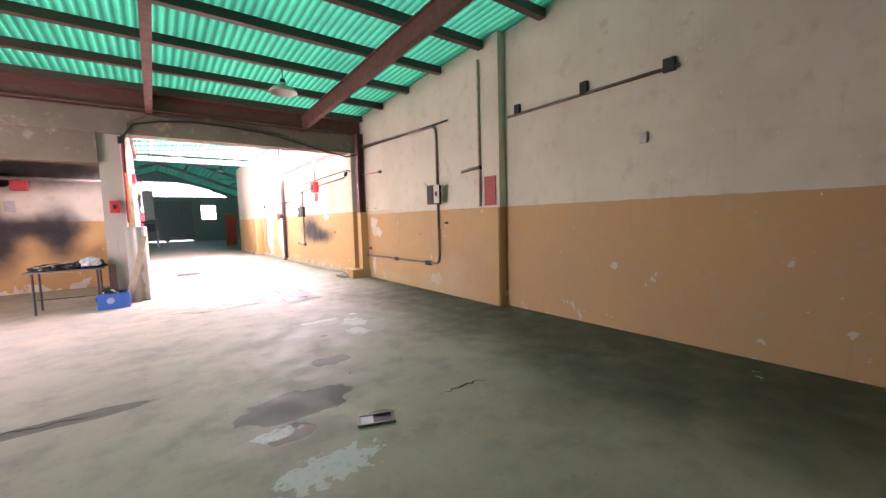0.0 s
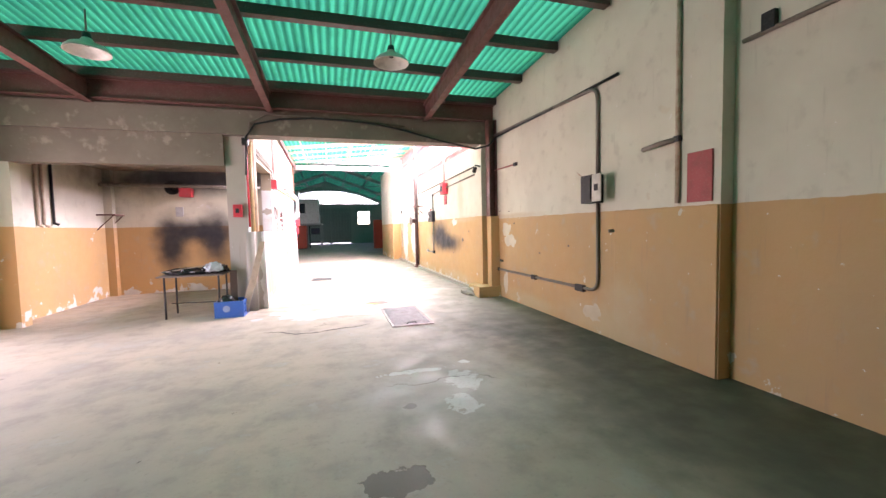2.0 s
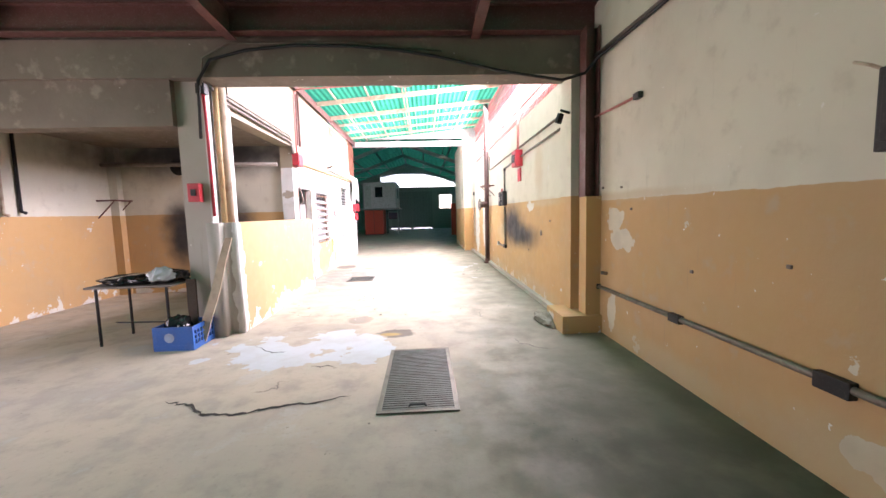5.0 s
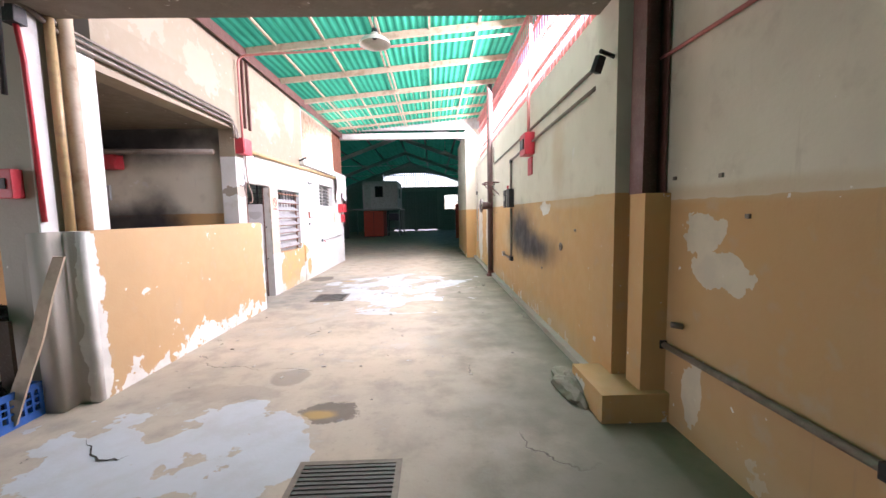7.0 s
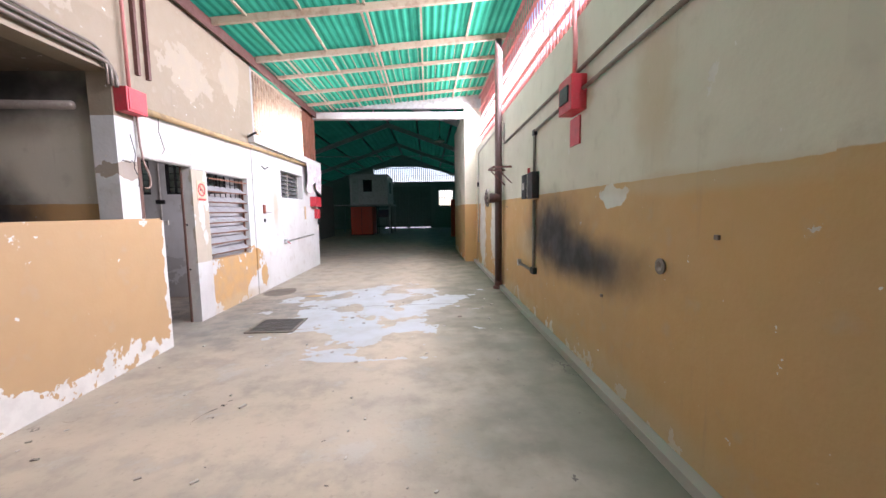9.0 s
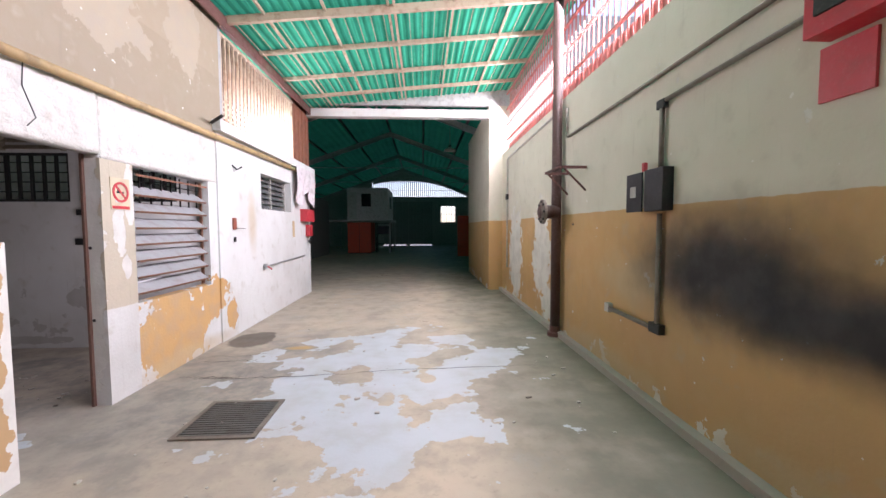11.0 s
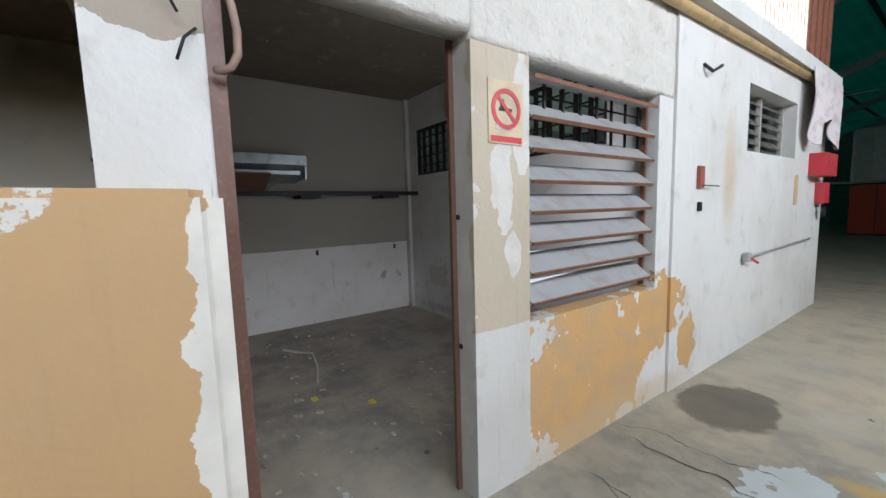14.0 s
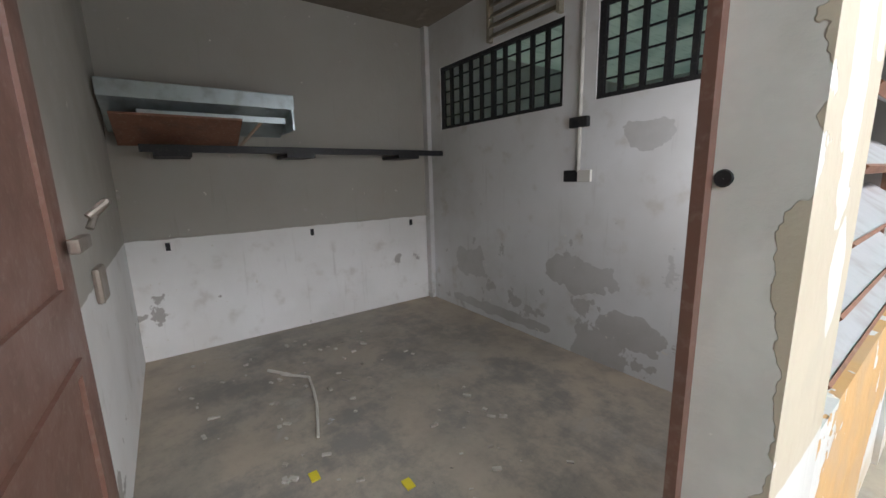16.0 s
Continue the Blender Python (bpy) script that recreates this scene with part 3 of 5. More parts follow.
def corrugated(name, x0, x1, y0, y1, zf, material, label, pitch=0.09, depth=0.022, rows=24, per=6):
    n = int((x1 - x0) / pitch * per)
    xs = [x0 + (x1 - x0) * i / n for i in range(n + 1)]
    ys = [y0 + (y1 - y0) * j / rows for j in range(rows + 1)]
    verts = [(x, y, zf(x, y) + depth * math.sin((x - x0) / pitch * math.tau) + 0.004 * math.sin(3 * y + x)) for y in ys for x in xs]
    faces = [(j * (n + 1) + i, j * (n + 1) + i + 1, (j + 1) * (n + 1) + i + 1, (j + 1) * (n + 1) + i) for j in range(rows) for i in range(n)]
    me = bpy.data.meshes.new(name)
    me.from_pydata(verts, [], faces)
    me.materials.append(material)
    for p in me.polygons:
        p.use_smooth = True
    return tagged(new(name, me), label, "roof", kind="structure")


def hall_z(x, y):
    return 3.98 + 0.045 * (10 - y)


def passage_z(x, y):
    return 4.24 + 0.095 * (x - 0.5)


def hangar_z(x, y):
    return 6.25 - 0.36 * abs(x - 1.6)


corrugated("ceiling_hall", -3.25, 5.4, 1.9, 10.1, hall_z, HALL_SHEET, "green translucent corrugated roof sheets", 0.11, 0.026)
# out of view: opaque sheets added to keep the near hall floor dark
corrugated("ceiling_hall_rear_blocker", -3.25, 5.4, -4.4, 1.92, lambda x, y: hall_z(x, y) + 0.03, GALV, "unseen opaque roof sheets added to block light", 0.11, 0.026)
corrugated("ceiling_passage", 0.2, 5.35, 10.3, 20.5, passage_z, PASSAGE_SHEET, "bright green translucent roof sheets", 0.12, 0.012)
corrugated("ceiling_hangar", -5.8, 9.0, 20.3, 43.4, hangar_z, HANGAR_SHEET, "dark green sheet roof", 0.25, 0.02, 6)


# ---- things: hall ----


def i_beam_y(bm, x, y0, y1, z0, z1, w, slope):
    """A steel joist along y whose height falls by slope."""
    for a, b, c, d in ((-w / 2, w / 2, z0, z0 + 0.014), (-w / 2, w / 2, z1 - 0.014, z1), (-0.006, 0.006, z0 + 0.014, z1 - 0.014)):
        add_box(bm, x + a, x + b, y0, y1, c, d)
    for v in bm.verts:
        v.co.z += slope * (10 - v.co.y)
    return bm


def joist_x(bm, x0, x1, y, z0, z1, w):
    for a, b, c, d in ((-w / 2, w / 2, z0, z0 + 0.016), (-w / 2, w / 2, z1 - 0.016, z1), (-0.008, 0.008, z0 + 0.016, z1 - 0.016)):
        add_box(bm, x0, x1, y + a, y + b, c, d)
    return bm


for x in (-1.6, 1.0, 3.8):
    solo("rafter", i_beam_y(B(), x, -4.2, 10.04, 3.5, 3.79, 0.11, 0.045), RED_STEEL, "red-brown steel rafter under the green roof", "rafter", "rafters of the hall", "structure")
for i in range(13):
    y = 9.82 - i * 1.08
    z = hall_z(0, y)
    bm = B()
    add_box(bm, -3.0, 5.2 if y > 5.2 else 5.34, y - 0.035, y + 0.035, z - 0.15, z - 0.028)
    add_box(bm, -3.0, 5.2 if y > 5.2 else 5.34, y + 0.035, y + 0.075, z - 0.15, z - 0.143)
    solo("purlin", bm, BROWN_STEEL, "dark steel purlin under the roof sheets", "purlin", "purlins of the hall", "structure")
solo("beam_steel", joist_x(B(), -3.0, 5.21, 10.0, 3.55, 3.86, 0.13), RED_STEEL, "red-oxide steel joist above the concrete beam", "beam", kind="structure")
bm = B()
add_box(bm, 5.04, 5.056, 9.82, 10.0, 1.62, 3.55)
add_box(bm, 5.19, 5.206, 9.82, 10.0, 1.62, 3.55)
add_box(bm, 5.056, 5.19, 9.905, 9.92, 1.62, 3.55)
solo("column_steel", bm, RED_STEEL, "dark red steel column on the ochre casing", "column", kind="structure")


def pendant(x, y, z, top):
    t = thing("pendant_lamp", (x, y, z), "unlit grey enamel dome lamp hanging from the roof", "lamp", "dome lamps")
    m = Matrix.Translation((x, y, z))
    part("shade", add_lathe(B(), [(0.225, 0.0), (0.215, 0.03), (0.17, 0.075), (0.1, 0.1), (0.055, 0.115), (0.05, 0.16), (0.05, 0.155), (0.09, 0.092), (0.16, 0.065), (0.2, 0.025), (0.215, 0.0), (0.225, 0.0)], m), ENAMEL, t, smooth=True)
    part("socket", add_lathe(B(), [(0.001, 0.23), (0.04, 0.22), (0.05, 0.15), (0.03, 0.08), (0.001, 0.07)], m, 12), DARK_METAL, t, smooth=True)
    part("stem", add_tube(B(), [(x, y, z + 0.2), (x, y, top)], 0.011, 8), CONDUIT, t)


pendant(2.78, 7.7, 3.55, hall_z(0, 7.7) - 0.02)
pendant(-0.7, 8.2, 3.55, hall_z(0, 8.2) - 0.02)
pendant(2.8, 12.88, 3.92, passage_z(2.8, 12.9) - 0.02)


def pipe_thing(name, pts, r, material, label, category="pipe", clips=()):
    """A pipe run with its saddle clips or boxes."""
    t = thing(name, pts[0], label, category)
    part("tube", add_tube(B(), pts, r), material, t, smooth=True)
    for c in clips:
        bm = B()
        add_box(bm, c[0] - c[3], c[0] + c[3], c[1] - c[4], c[1] + c[4], c[2] - c[5], c[2] + c[5], 0.006)
        part("junction_box", bm, DARK_METAL, t)
    return t


X = 5.195
pipe_thing("wall_conduit", [(X, 10.05, 3.26)] + bend((X, 10.05, 3.26), (X, 6.76, 3.12), (X, 6.76, 2.0), 0.16) + [(X, 6.76, 2.02)], 0.024, CONDUIT, "grimy steel conduit running down to the switch box")
pipe_thing("wall_conduit", [(X, 6.76, 1.68)] + bend((X, 6.76, 1.6), (X, 6.76, 0.56), (X, 8, 0.55), 0.16) + [(X, 9.83, 0.55)], 0.022, CONDUIT, "grimy conduit with junction boxes along the wall foot",
           clips=[(X, 9.83, 0.55, 0.022, 0.07, 0.03), (X, 8.36, 0.55, 0.024, 0.07, 0.035), (X, 7.12, 0.55, 0.026, 0.09, 0.045)])
pipe_thing("wall_conduit", [(X, 5.6, 3.9), (X, 5.6, 1.6)], 0.022, PALE_STEEL, "pale painted pipe down the wall", clips=[(X, 5.6, 2.22, 0.024, 0.03, 0.03)])
pipe_thing("pipe_stub", [(X, 5.6, 2.22), (X - 0.02, 5.8, 2.21), (X - 0.03, 6.0, 2.19)], 0.026, CONDUIT, "short rusty pipe stub on the wall")
pipe_thing("wall_conduit", [(5.335, 5.1, 2.92), (5.335, 2.7, 2.92)], 0.02, CONDUIT, "conduit high on the hall wall", clips=[(5.335, 4.9, 2.99, 0.024, 0.05, 0.07), (5.335, 3.8, 2.99, 0.024, 0.05, 0.08), (5.335, 2.8, 2.95, 0.024, 0.06, 0.07)])
bm = B()
add_box(bm, 5.325, 5.36, 3.02, 3.1, 2.19, 2.31, 0.006)
solo("wall_switch", bm, GREY_METAL, "small grey switch box on the cream wall", "switch")
pipe_thing("red_rod", [(X, 10.1, 2.56), (X, 9.03, 2.53)], 0.013, PINK_STEEL, "thin red pipe with a dark end on the wall", clips=[(X, 9.0, 2.53, 0.024, 0.05, 0.03)])
pipe_thing("wall_peg", [(5.215, 9.6, 0.73), (5.15, 9.62, 0.74)], 0.02, CONDUIT, "dark pipe stub in the ochre wall")
pipe_thing("wall_peg", [(5.215, 6.5, 1.33), (5.15, 6.5, 1.33)], 0.02, CONDUIT, "dark pipe stub in the ochre wall")

t = thing("switch_box", (5.17, 6.78, 1.7), "black open switch box with white cover on the wall", "switch box")
bm = B()
add_box(bm, 5.06, 5.22, 6.68, 6.92, 1.68, 2.03, 0.008)
part("body", bm, DARK_METAL, t)
bm = B()
add_box(bm, 5.045, 5.058, 6.71, 6.89, 1.72, 1.99, 0.004)
part("front_plate", bm, DARK_METAL, t)
bm = B()
add_box(bm, 5.03, 5.045, 6.5, 6.66, 1.69, 2.02, 0.004)
part("cover", bm, ENAMEL, t, "white metal cover swung open")
bm = B()
add_box(bm, 5.02, 5.03, 6.55, 6.61, 1.82, 1.9)
part("knob", bm, DARK_METAL, t)
part("cable", add_tube(B(), [(5.12, 6.9, 2.0), (5.08, 6.97, 2.06), (5.1, 7.05, 2.1)], 0.008, 6), PALE_STEEL, t)

bm = B()
add_box(bm, 5.2, 5.22, 5.25, 5.5, 1.6, 2.06, 0.004)
solo("wall_board", bm, plain("faded_red_board", (0.4, 0.07, 0.07), 0.6), "faded red board fixed at the wall corner", "sign")
bm = B()
add_box(bm, 5.198, 5.22, 5.19, 6.47, 0.0, 1.565, 0.012)
solo("wall_patch", bm, HALL_PAINT, "thicker re-rendered stretch of the ochre dado", "patch", kind="structure")

# cable slung along the portal beam
solo("beam_cable", add_tube(B(), [(0.58, 10.02, 2.4), (0.6, 10.02, 3.05), (0.75, 10.02, 3.28), (1.15, 10.02, 3.38), (1.7, 10.02, 3.43), (2.33, 10.02, 3.42), (2.9, 10.02, 3.37), (3.33, 10.02, 3.3), (4.1, 10.0, 3.12), (4.77, 9.85, 2.96), (5.02, 9.8, 3.02), (5.16, 9.74, 3.18), (5.19, 9.2, 3.19), (5.19, 8.0, 3.16), (5.19, 6.4, 3.14)], 0.018, 8),
     DARK_METAL, "black cable slung along the portal beam and wall", "cable", smooth=True)
solo("beam_cable", add_tube(B(), [(0.62, 10.03, 3.0), (0.66, 10.03, 3.3), (0.95, 10.03, 3.46), (2.3, 10.03, 3.46), (3.4, 10.03, 3.36)], 0.011, 6), CONDUIT, "thin cable along the portal beam", "cable", smooth=True)

# grates in the floor


def grate(x0, x1, y0, y1, n, handle):
    t = thing("floor_grate", ((x0 + x1) / 2, (y0 + y1) / 2, 0), "rusty iron bar grate set in the concrete floor", "grate", "floor grates")
    bm = B()
    for a in ((x0, x1, y0, y0 + 0.035), (x0, x1, y1 - 0.035, y1), (x0, x0 + 0.035, y0 + 0.035, y1 - 0.035), (x1 - 0.035, x1, y0 + 0.035, y1 - 0.035)):
        add_box(bm, *a, 0.002, 0.014)
    part("frame", bm, CONDUIT, t)
    bm = B()
    add_box(bm, x0 + 0.035, x1 - 0.035, y0 + 0.035, y1 - 0.035, 0.001, 0.003)
    part("pit", bm, plain("pit_black", (0.006, 0.006, 0.006), 0.9), t)
    bm = B()
    add_box(bm, x0 + 0.036, x1 - 0.036, -0.011, 0.011, 0.005, 0.012)
    me = mesh_of("bar", bm, IRON)
    for i in range(n):
        ob = new("bar", me)
        ob.location = (0, y0 + 0.035 + (i + 0.5) * (y1 - y0 - 0.07) / n, 0)
        ob.parent, ob.matrix_parent_inverse = t, t.matrix_basis.inverted()
    if handle:
        part("handle", add_tube(B(), [(x0 + 0.24, y0 + 0.09, 0.012), (x0 + 0.25, y0 + 0.06, 0.04), (x0 + 0.36, y0 + 0.06, 0.04), (x0 + 0.37, y0 + 0.09, 0.012)], 0.009, 6), DARK_METAL, t)


IRON = plain("worn_iron", (0.12, 0.115, 0.11), 0.55, 0.5, 0.4)
grate(2.74, 3.36, 8.06, 9.39, 36, True)
grate(1.36, 1.95, 13.88, 14.48, 16, False)

# cracks in the floor


def crack(pts, w, seed):
    """A ragged dark fissure with raised lips along a line."""
    r = random.Random(seed)
    line = []
    for (x0, y0), (x1, y1) in zip(pts, pts[1:]):
        for k in range(6):
            f = k / 6
            line.append(Vector((x0 + (x1 - x0) * f + r.uniform(-0.02, 0.02), y0 + (y1 - y0) * f + r.uniform(-0.025, 0.025), 0.003)))
    bm = B()
    prev = None
    for i, p in enumerate(line):
        h = w * r.uniform(0.3, 1.0) * min(1, i / 4, (len(line) - 1 - i) / 4) + 0.001
        cur = (bm.verts.new(p + Vector((0, h, 0))), bm.verts.new(p - Vector((0, h, 0))))
        if prev:
            bm.faces.new((prev[0], prev[1], cur[1], cur[0]))
        prev = cur
    solo("floor_crack", bm, plain("crack_black", (0.03, 0.026, 0.022), 0.95), "dark ragged crack in the concrete floor", "crack", "cracks in the floor", "structure")


crack([(1.0, 8.42), (1.2, 8.38), (1.41, 8.2), (1.7, 8.18), (2.0, 8.27), (2.27, 8.3), (2.55, 8.43)], 0.022, 1)
crack([(-0.1, 4.87), (0.18, 4.81), (0.55, 4.78)], 0.02, 2)
crack([(2.66, 3.36), (2.94, 3.37), (3.16, 3.33)], 0.014, 3)
crack([(2.45, 15.1), (3.3, 15.14), (4.55, 15.2)], 0.008, 6)
crack([(0.7, 15.05), (1.11, 15.04), (1.42, 15.05)], 0.006, 20)
crack([(0.64, 15.5), (1.1, 15.52), (1.41, 15.48)], 0.005, 22)
crack([(0.8, 15.03), (1.38, 15.01), (1.83, 15.02), (2.87, 15.11)], 0.007, 23)
crack([(1.94, 11.82), (2.03, 12.08), (2.09, 12.26)], 0.012, 24)
crack([(1.15, 9.72), (1.45, 9.48), (1.65, 9.52)], 0.016, 25)
crack([(1.97, 9.05), (2.17, 9.03), (2.26, 8.95)], 0.014, 26)

t = thing("floor_socket", (2.07, 3.34, 0), "small open metal box sunk in the floor", "floor box")
fm = Matrix.Translation((2.07, 3.34, 0)) @ Matrix.Rotation(radians(-22), 4, "Z")
bm = B()
for a in ((-0.13, 0.13, -0.075, -0.055), (-0.13, 0.13, 0.055, 0.075), (-0.13, -0.11, -0.055, 0.055), (0.11, 0.13, -0.055, 0.055)):
    add_box(bm, *a, 0.001, 0.016, 0.003)
bmesh.ops.transform(bm, matrix=fm, verts=bm.verts)
part("rim", bm, CONDUIT, t)
bm = add_box(B(), -0.02, 0.108, -0.053, 0.053, 0.001, 0.005)
bmesh.ops.transform(bm, matrix=fm, verts=bm.verts)
part("pit", bm, DARK_METAL, t, "black open hole")
bm = add_box(B(), -0.11, -0.02, -0.053, 0.053, 0.001, 0.011, 0.002)
bmesh.ops.transform(bm, matrix=fm, verts=bm.verts)
part("cover", bm, GREY_METAL, t)

# table with black bags
t = thing("work_table", (-0.2, 10.15, 0), "old small table with thin dark legs", "table")
bm = B()
add_box(bm, -0.82, 0.16, 9.9, 10.5, 0.69, 0.715, 0.006)
part("tabletop", bm, plain("dirty_board", (0.16, 0.13, 0.11), 0.7), t)
for x, y in ((-0.72, 9.95), (0.08, 9.95), (-0.72, 10.45), (0.08, 10.45)):
    part("leg", add_tube(B(), [(x, y, 0), (x, y, 0.69)], 0.016, 8), DARK_METAL, t)
part("stretcher", add_tube(B(), [(-0.72, 10.2, 0.22), (0.08, 10.2, 0.2)], 0.009, 6), DARK_METAL, t)
BAG = plain("black_plastic", (0.012, 0.012, 0.014), 0.22, 0, 0.15, (0.05, 0.05, 0.05))
CLEAR = plain("silvery_plastic", (0.45, 0.48, 0.5), 0.2, 0, 0.3)


def crumpled(name, at, size, material, label, seed):
    bm = B()
    bmesh.ops.create_icosphere(bm, subdivisions=4, radius=1.0)
    for v in bm.verts:
        q = v.co * 2.2 + Vector((seed, seed * 2, 0))
        f = 1 + 0.35 * noise.noise(q) + 0.18 * abs(noise.noise(q * 2.7))
        v.co = Vector((v.co.x * size[0] * f, v.co.y * size[1] * f, max(-0.45, v.co.z) * size[2] * f))
    low = min(v.co.z for v in bm.verts)
    for v in bm.verts:
        v.co += Vector((at[0], at[1], at[2] - low))
    return solo(name, bm, material, label, "bag", smooth=True)


crumpled("plastic_bag", (-0.42, 10.15, 0.715), (0.34, 0.22, 0.07), BAG, "black crumpled plastic bag on the table", 1.0)
crumpled("plastic_bag", (-0.05, 10.2, 0.715), (0.22, 0.2, 0.09), BAG, "black crumpled plastic bag on the table", 4.0)
crumpled("plastic_bag", (0.0, 10.02, 0.75), (0.13, 0.12, 0.1), CLEAR, "shiny grey plastic bag on the table", 7.0)
solo("stick", add_tube(B(), [(-0.7, 10.0, 0.78), (-0.15, 10.1, 0.86)], 0.01, 6), PALE_STEEL, "thin pale stick lying over the bags", "stick")

# blue crate with sticks
CRATE = plain("blue_plastic", (0.025, 0.12, 0.42), 0.35, 0, 0.25)
t = thing("plastic_crate", (0.24, 10.0, 0), "blue plastic crate with lattice sides", "crate")
x0, x1, y0, y1, h = 0.06, 0.5, 9.68, 10.12, 0.27
bm = B()
add_box(bm, x0, x1, y0, y1, 0.0, 0.02)
part("base", bm, CRATE, t)
for n, box in (("front", (x0, x1, y0, y0 + 0.015)), ("back", (x0, x1, y1 - 0.015, y1)), ("side", (x0, x0 + 0.015, y0 + 0.015, y1 - 0.015)), ("side", (x1 - 0.015, x1, y0 + 0.015, y1 - 0.015))):
    bm = B()
    a, b, c, d = box
    add_box(bm, a, b, c, d, 0.02, 0.06)
    add_box(bm, a, b, c, d, h - 0.05, h)
    long_x = b - a > d - c
    if n == "front":
        add_box(bm, a + 0.05, b - 0.05, c + 0.002, d - 0.002, 0.06, h - 0.05)
        for q in (a, b - 0.05):
            add_box(bm, q, q + 0.05, c, d, 0.06, h - 0.05)
    else:
        k = 7
        for i in range(k + 1):
            q = (a if long_x else c) + i * ((b - a if long_x else d - c) - 0.018) / k
            if long_x:
                add_box(bm, q, q + 0.018, c, d, 0.06, h - 0.05)
            else:
                add_box(bm, a, b, q, q + 0.018, 0.06, h - 0.05)
        for z in (0.105, 0.16):
            add_box(bm, a + 0.002, b - 0.002, c + 0.002, d - 0.002, z, z + 0.014)
    part(n + "_wall", bm, CRATE, t)
bm = B()
bmesh.ops.create_circle(bm, cap_ends=True, radius=0.055, segments=20, matrix=Matrix.Translation((0.24, y0 - 0.002, 0.15)) @ Matrix.Rotation(math.pi / 2, 4, "X"))
part("emblem", bm, plain("pale_blue_print", (0.3, 0.38, 0.55), 0.5), t, "pale round mark")
bm = B()
for q, (lx, ly, lz, w) in enumerate(((0.46, 9.9, 0.03, 0.055), (0.53, 9.94, 0.3, 0.055), (0.625, 9.99, 0.62, 0.052), (0.7, 10.03, 0.95, 0.046), (0.775, 10.08, 1.24, 0.042))):
    cur = [bm.verts.new((lx + a * w, ly + b * 0.008, lz)) for a, b in ((-1, -1), (1, -1), (1, 1), (-1, 1))]
    if q:
        for a in range(4):
            bm.faces.new((prev[a], prev[(a + 1) % 4], cur[(a + 1) % 4], cur[a]))
    else:
        bm.faces.new(cur[::-1])
    prev = cur
bm.faces.new(prev)
solo("wood_lath", bm, plain("pale_wood", (0.48, 0.37, 0.27), 0.7), "pale wooden lath standing in the crate", "lath")
bm = B()
add_box(bm, 0.22, 0.33, 10.09, 10.12, 0.02, 0.75, 0.004)
solo("wood_board", bm, plain("dark_wood", (0.08, 0.05, 0.035), 0.7), "dark wooden board standing in the crate", "board")
crumpled("plastic_bag", (0.2, 9.92, 0.02), (0.15, 0.14, 0.2), BAG, "black bag inside the crate", 9.0)

# recess fittings
t = thing("alarm_horn", (-1.45, 13.36, 2.4), "dark and red alarm horn high on the sooty wall", "horn")
part("bell", add_lathe(B(), [(0.001, 0.0), (0.07, 0.0), (0.08, 0.1), (0.16, 0.2), (0.17, 0.2), (0.15, 0.19), (0.05, 0.08)], pose(-1.6, 13.36, 2.5, 90, 0, 0)), DARK_METAL, t, smooth=True)
bm = B()
add_box(bm, -1.48, -1.22, 13.16, 13.36, 2.28, 2.5, 0.02)
part("housing", bm, RED, t, "red housing")
bm = B()
add_box(bm, -1.62, -1.46, 13.32, 13.36, 1.82, 2.05, 0.006)
solo("wall_switch", bm, GREY_METAL, "grey switch box on the sooty wall", "switch")


def wall_bracket(x, y, z, d, w, material):
    t = thing("wall_bracket", (x, y, z), "rusty steel angle bracket fixed to the wall", "bracket", "angle brackets")
    for yy in (y, y + w):
        part("arm", add_box(B(), x, x + d, yy, yy + 0.03, z, z + 0.03), material, t)
        part("strut", add_tube(B(), [(x, yy + 0.015, z - abs(d) * 0.9), (x + d * 0.9, yy + 0.015, z)], 0.012, 6), material, t)
    part("bar", add_box(B(), x + d - 0.03, x + d, y + 0.03, y + w, z, z + 0.03), material, t)


wall_bracket(-3.0, 12.9, 1.85, 0.35, 0.4, RED_STEEL)
for y, z0 in ((11.1, 1.62), (11.25, 1.62), (11.5, 1.66)):
    pipe_thing("water_pipe", [(-2.97, y, 2.9), (-2.97, y, z0), (-2.9, y, z0 - 0.03)], 0.024, PALE_STEEL if y < 11.4 else DARK_METAL, "vertical pipe ending in a tap on the wall")
structure("column_recess_corner", [(-3.0, -2.84, 13.22, 13.36, 0, 2.9)], RECESS_PAINT, "slim painted corner post", "column")
pipe_thing("duct_pipe", [(-3.0, 13.1, 2.55), (0.3, 13.1, 2.5)], 0.04, CONDUIT, "sooty pipe under the recess ceiling")
t = thing("red_call_box", (0.4, 10.2, 1.8), "dark red alarm box on the concrete column", "alarm box")
bm = B()
add_box(bm, 0.32, 0.46, 10.11, 10.2, 1.68, 1.9, 0.008)
part("body", bm, RED, t)
bm = B()
add_box(bm, 0.36, 0.42, 10.1, 10.112, 1.75, 1.83, 0.004)
part("window", bm, DARK_METAL, t)

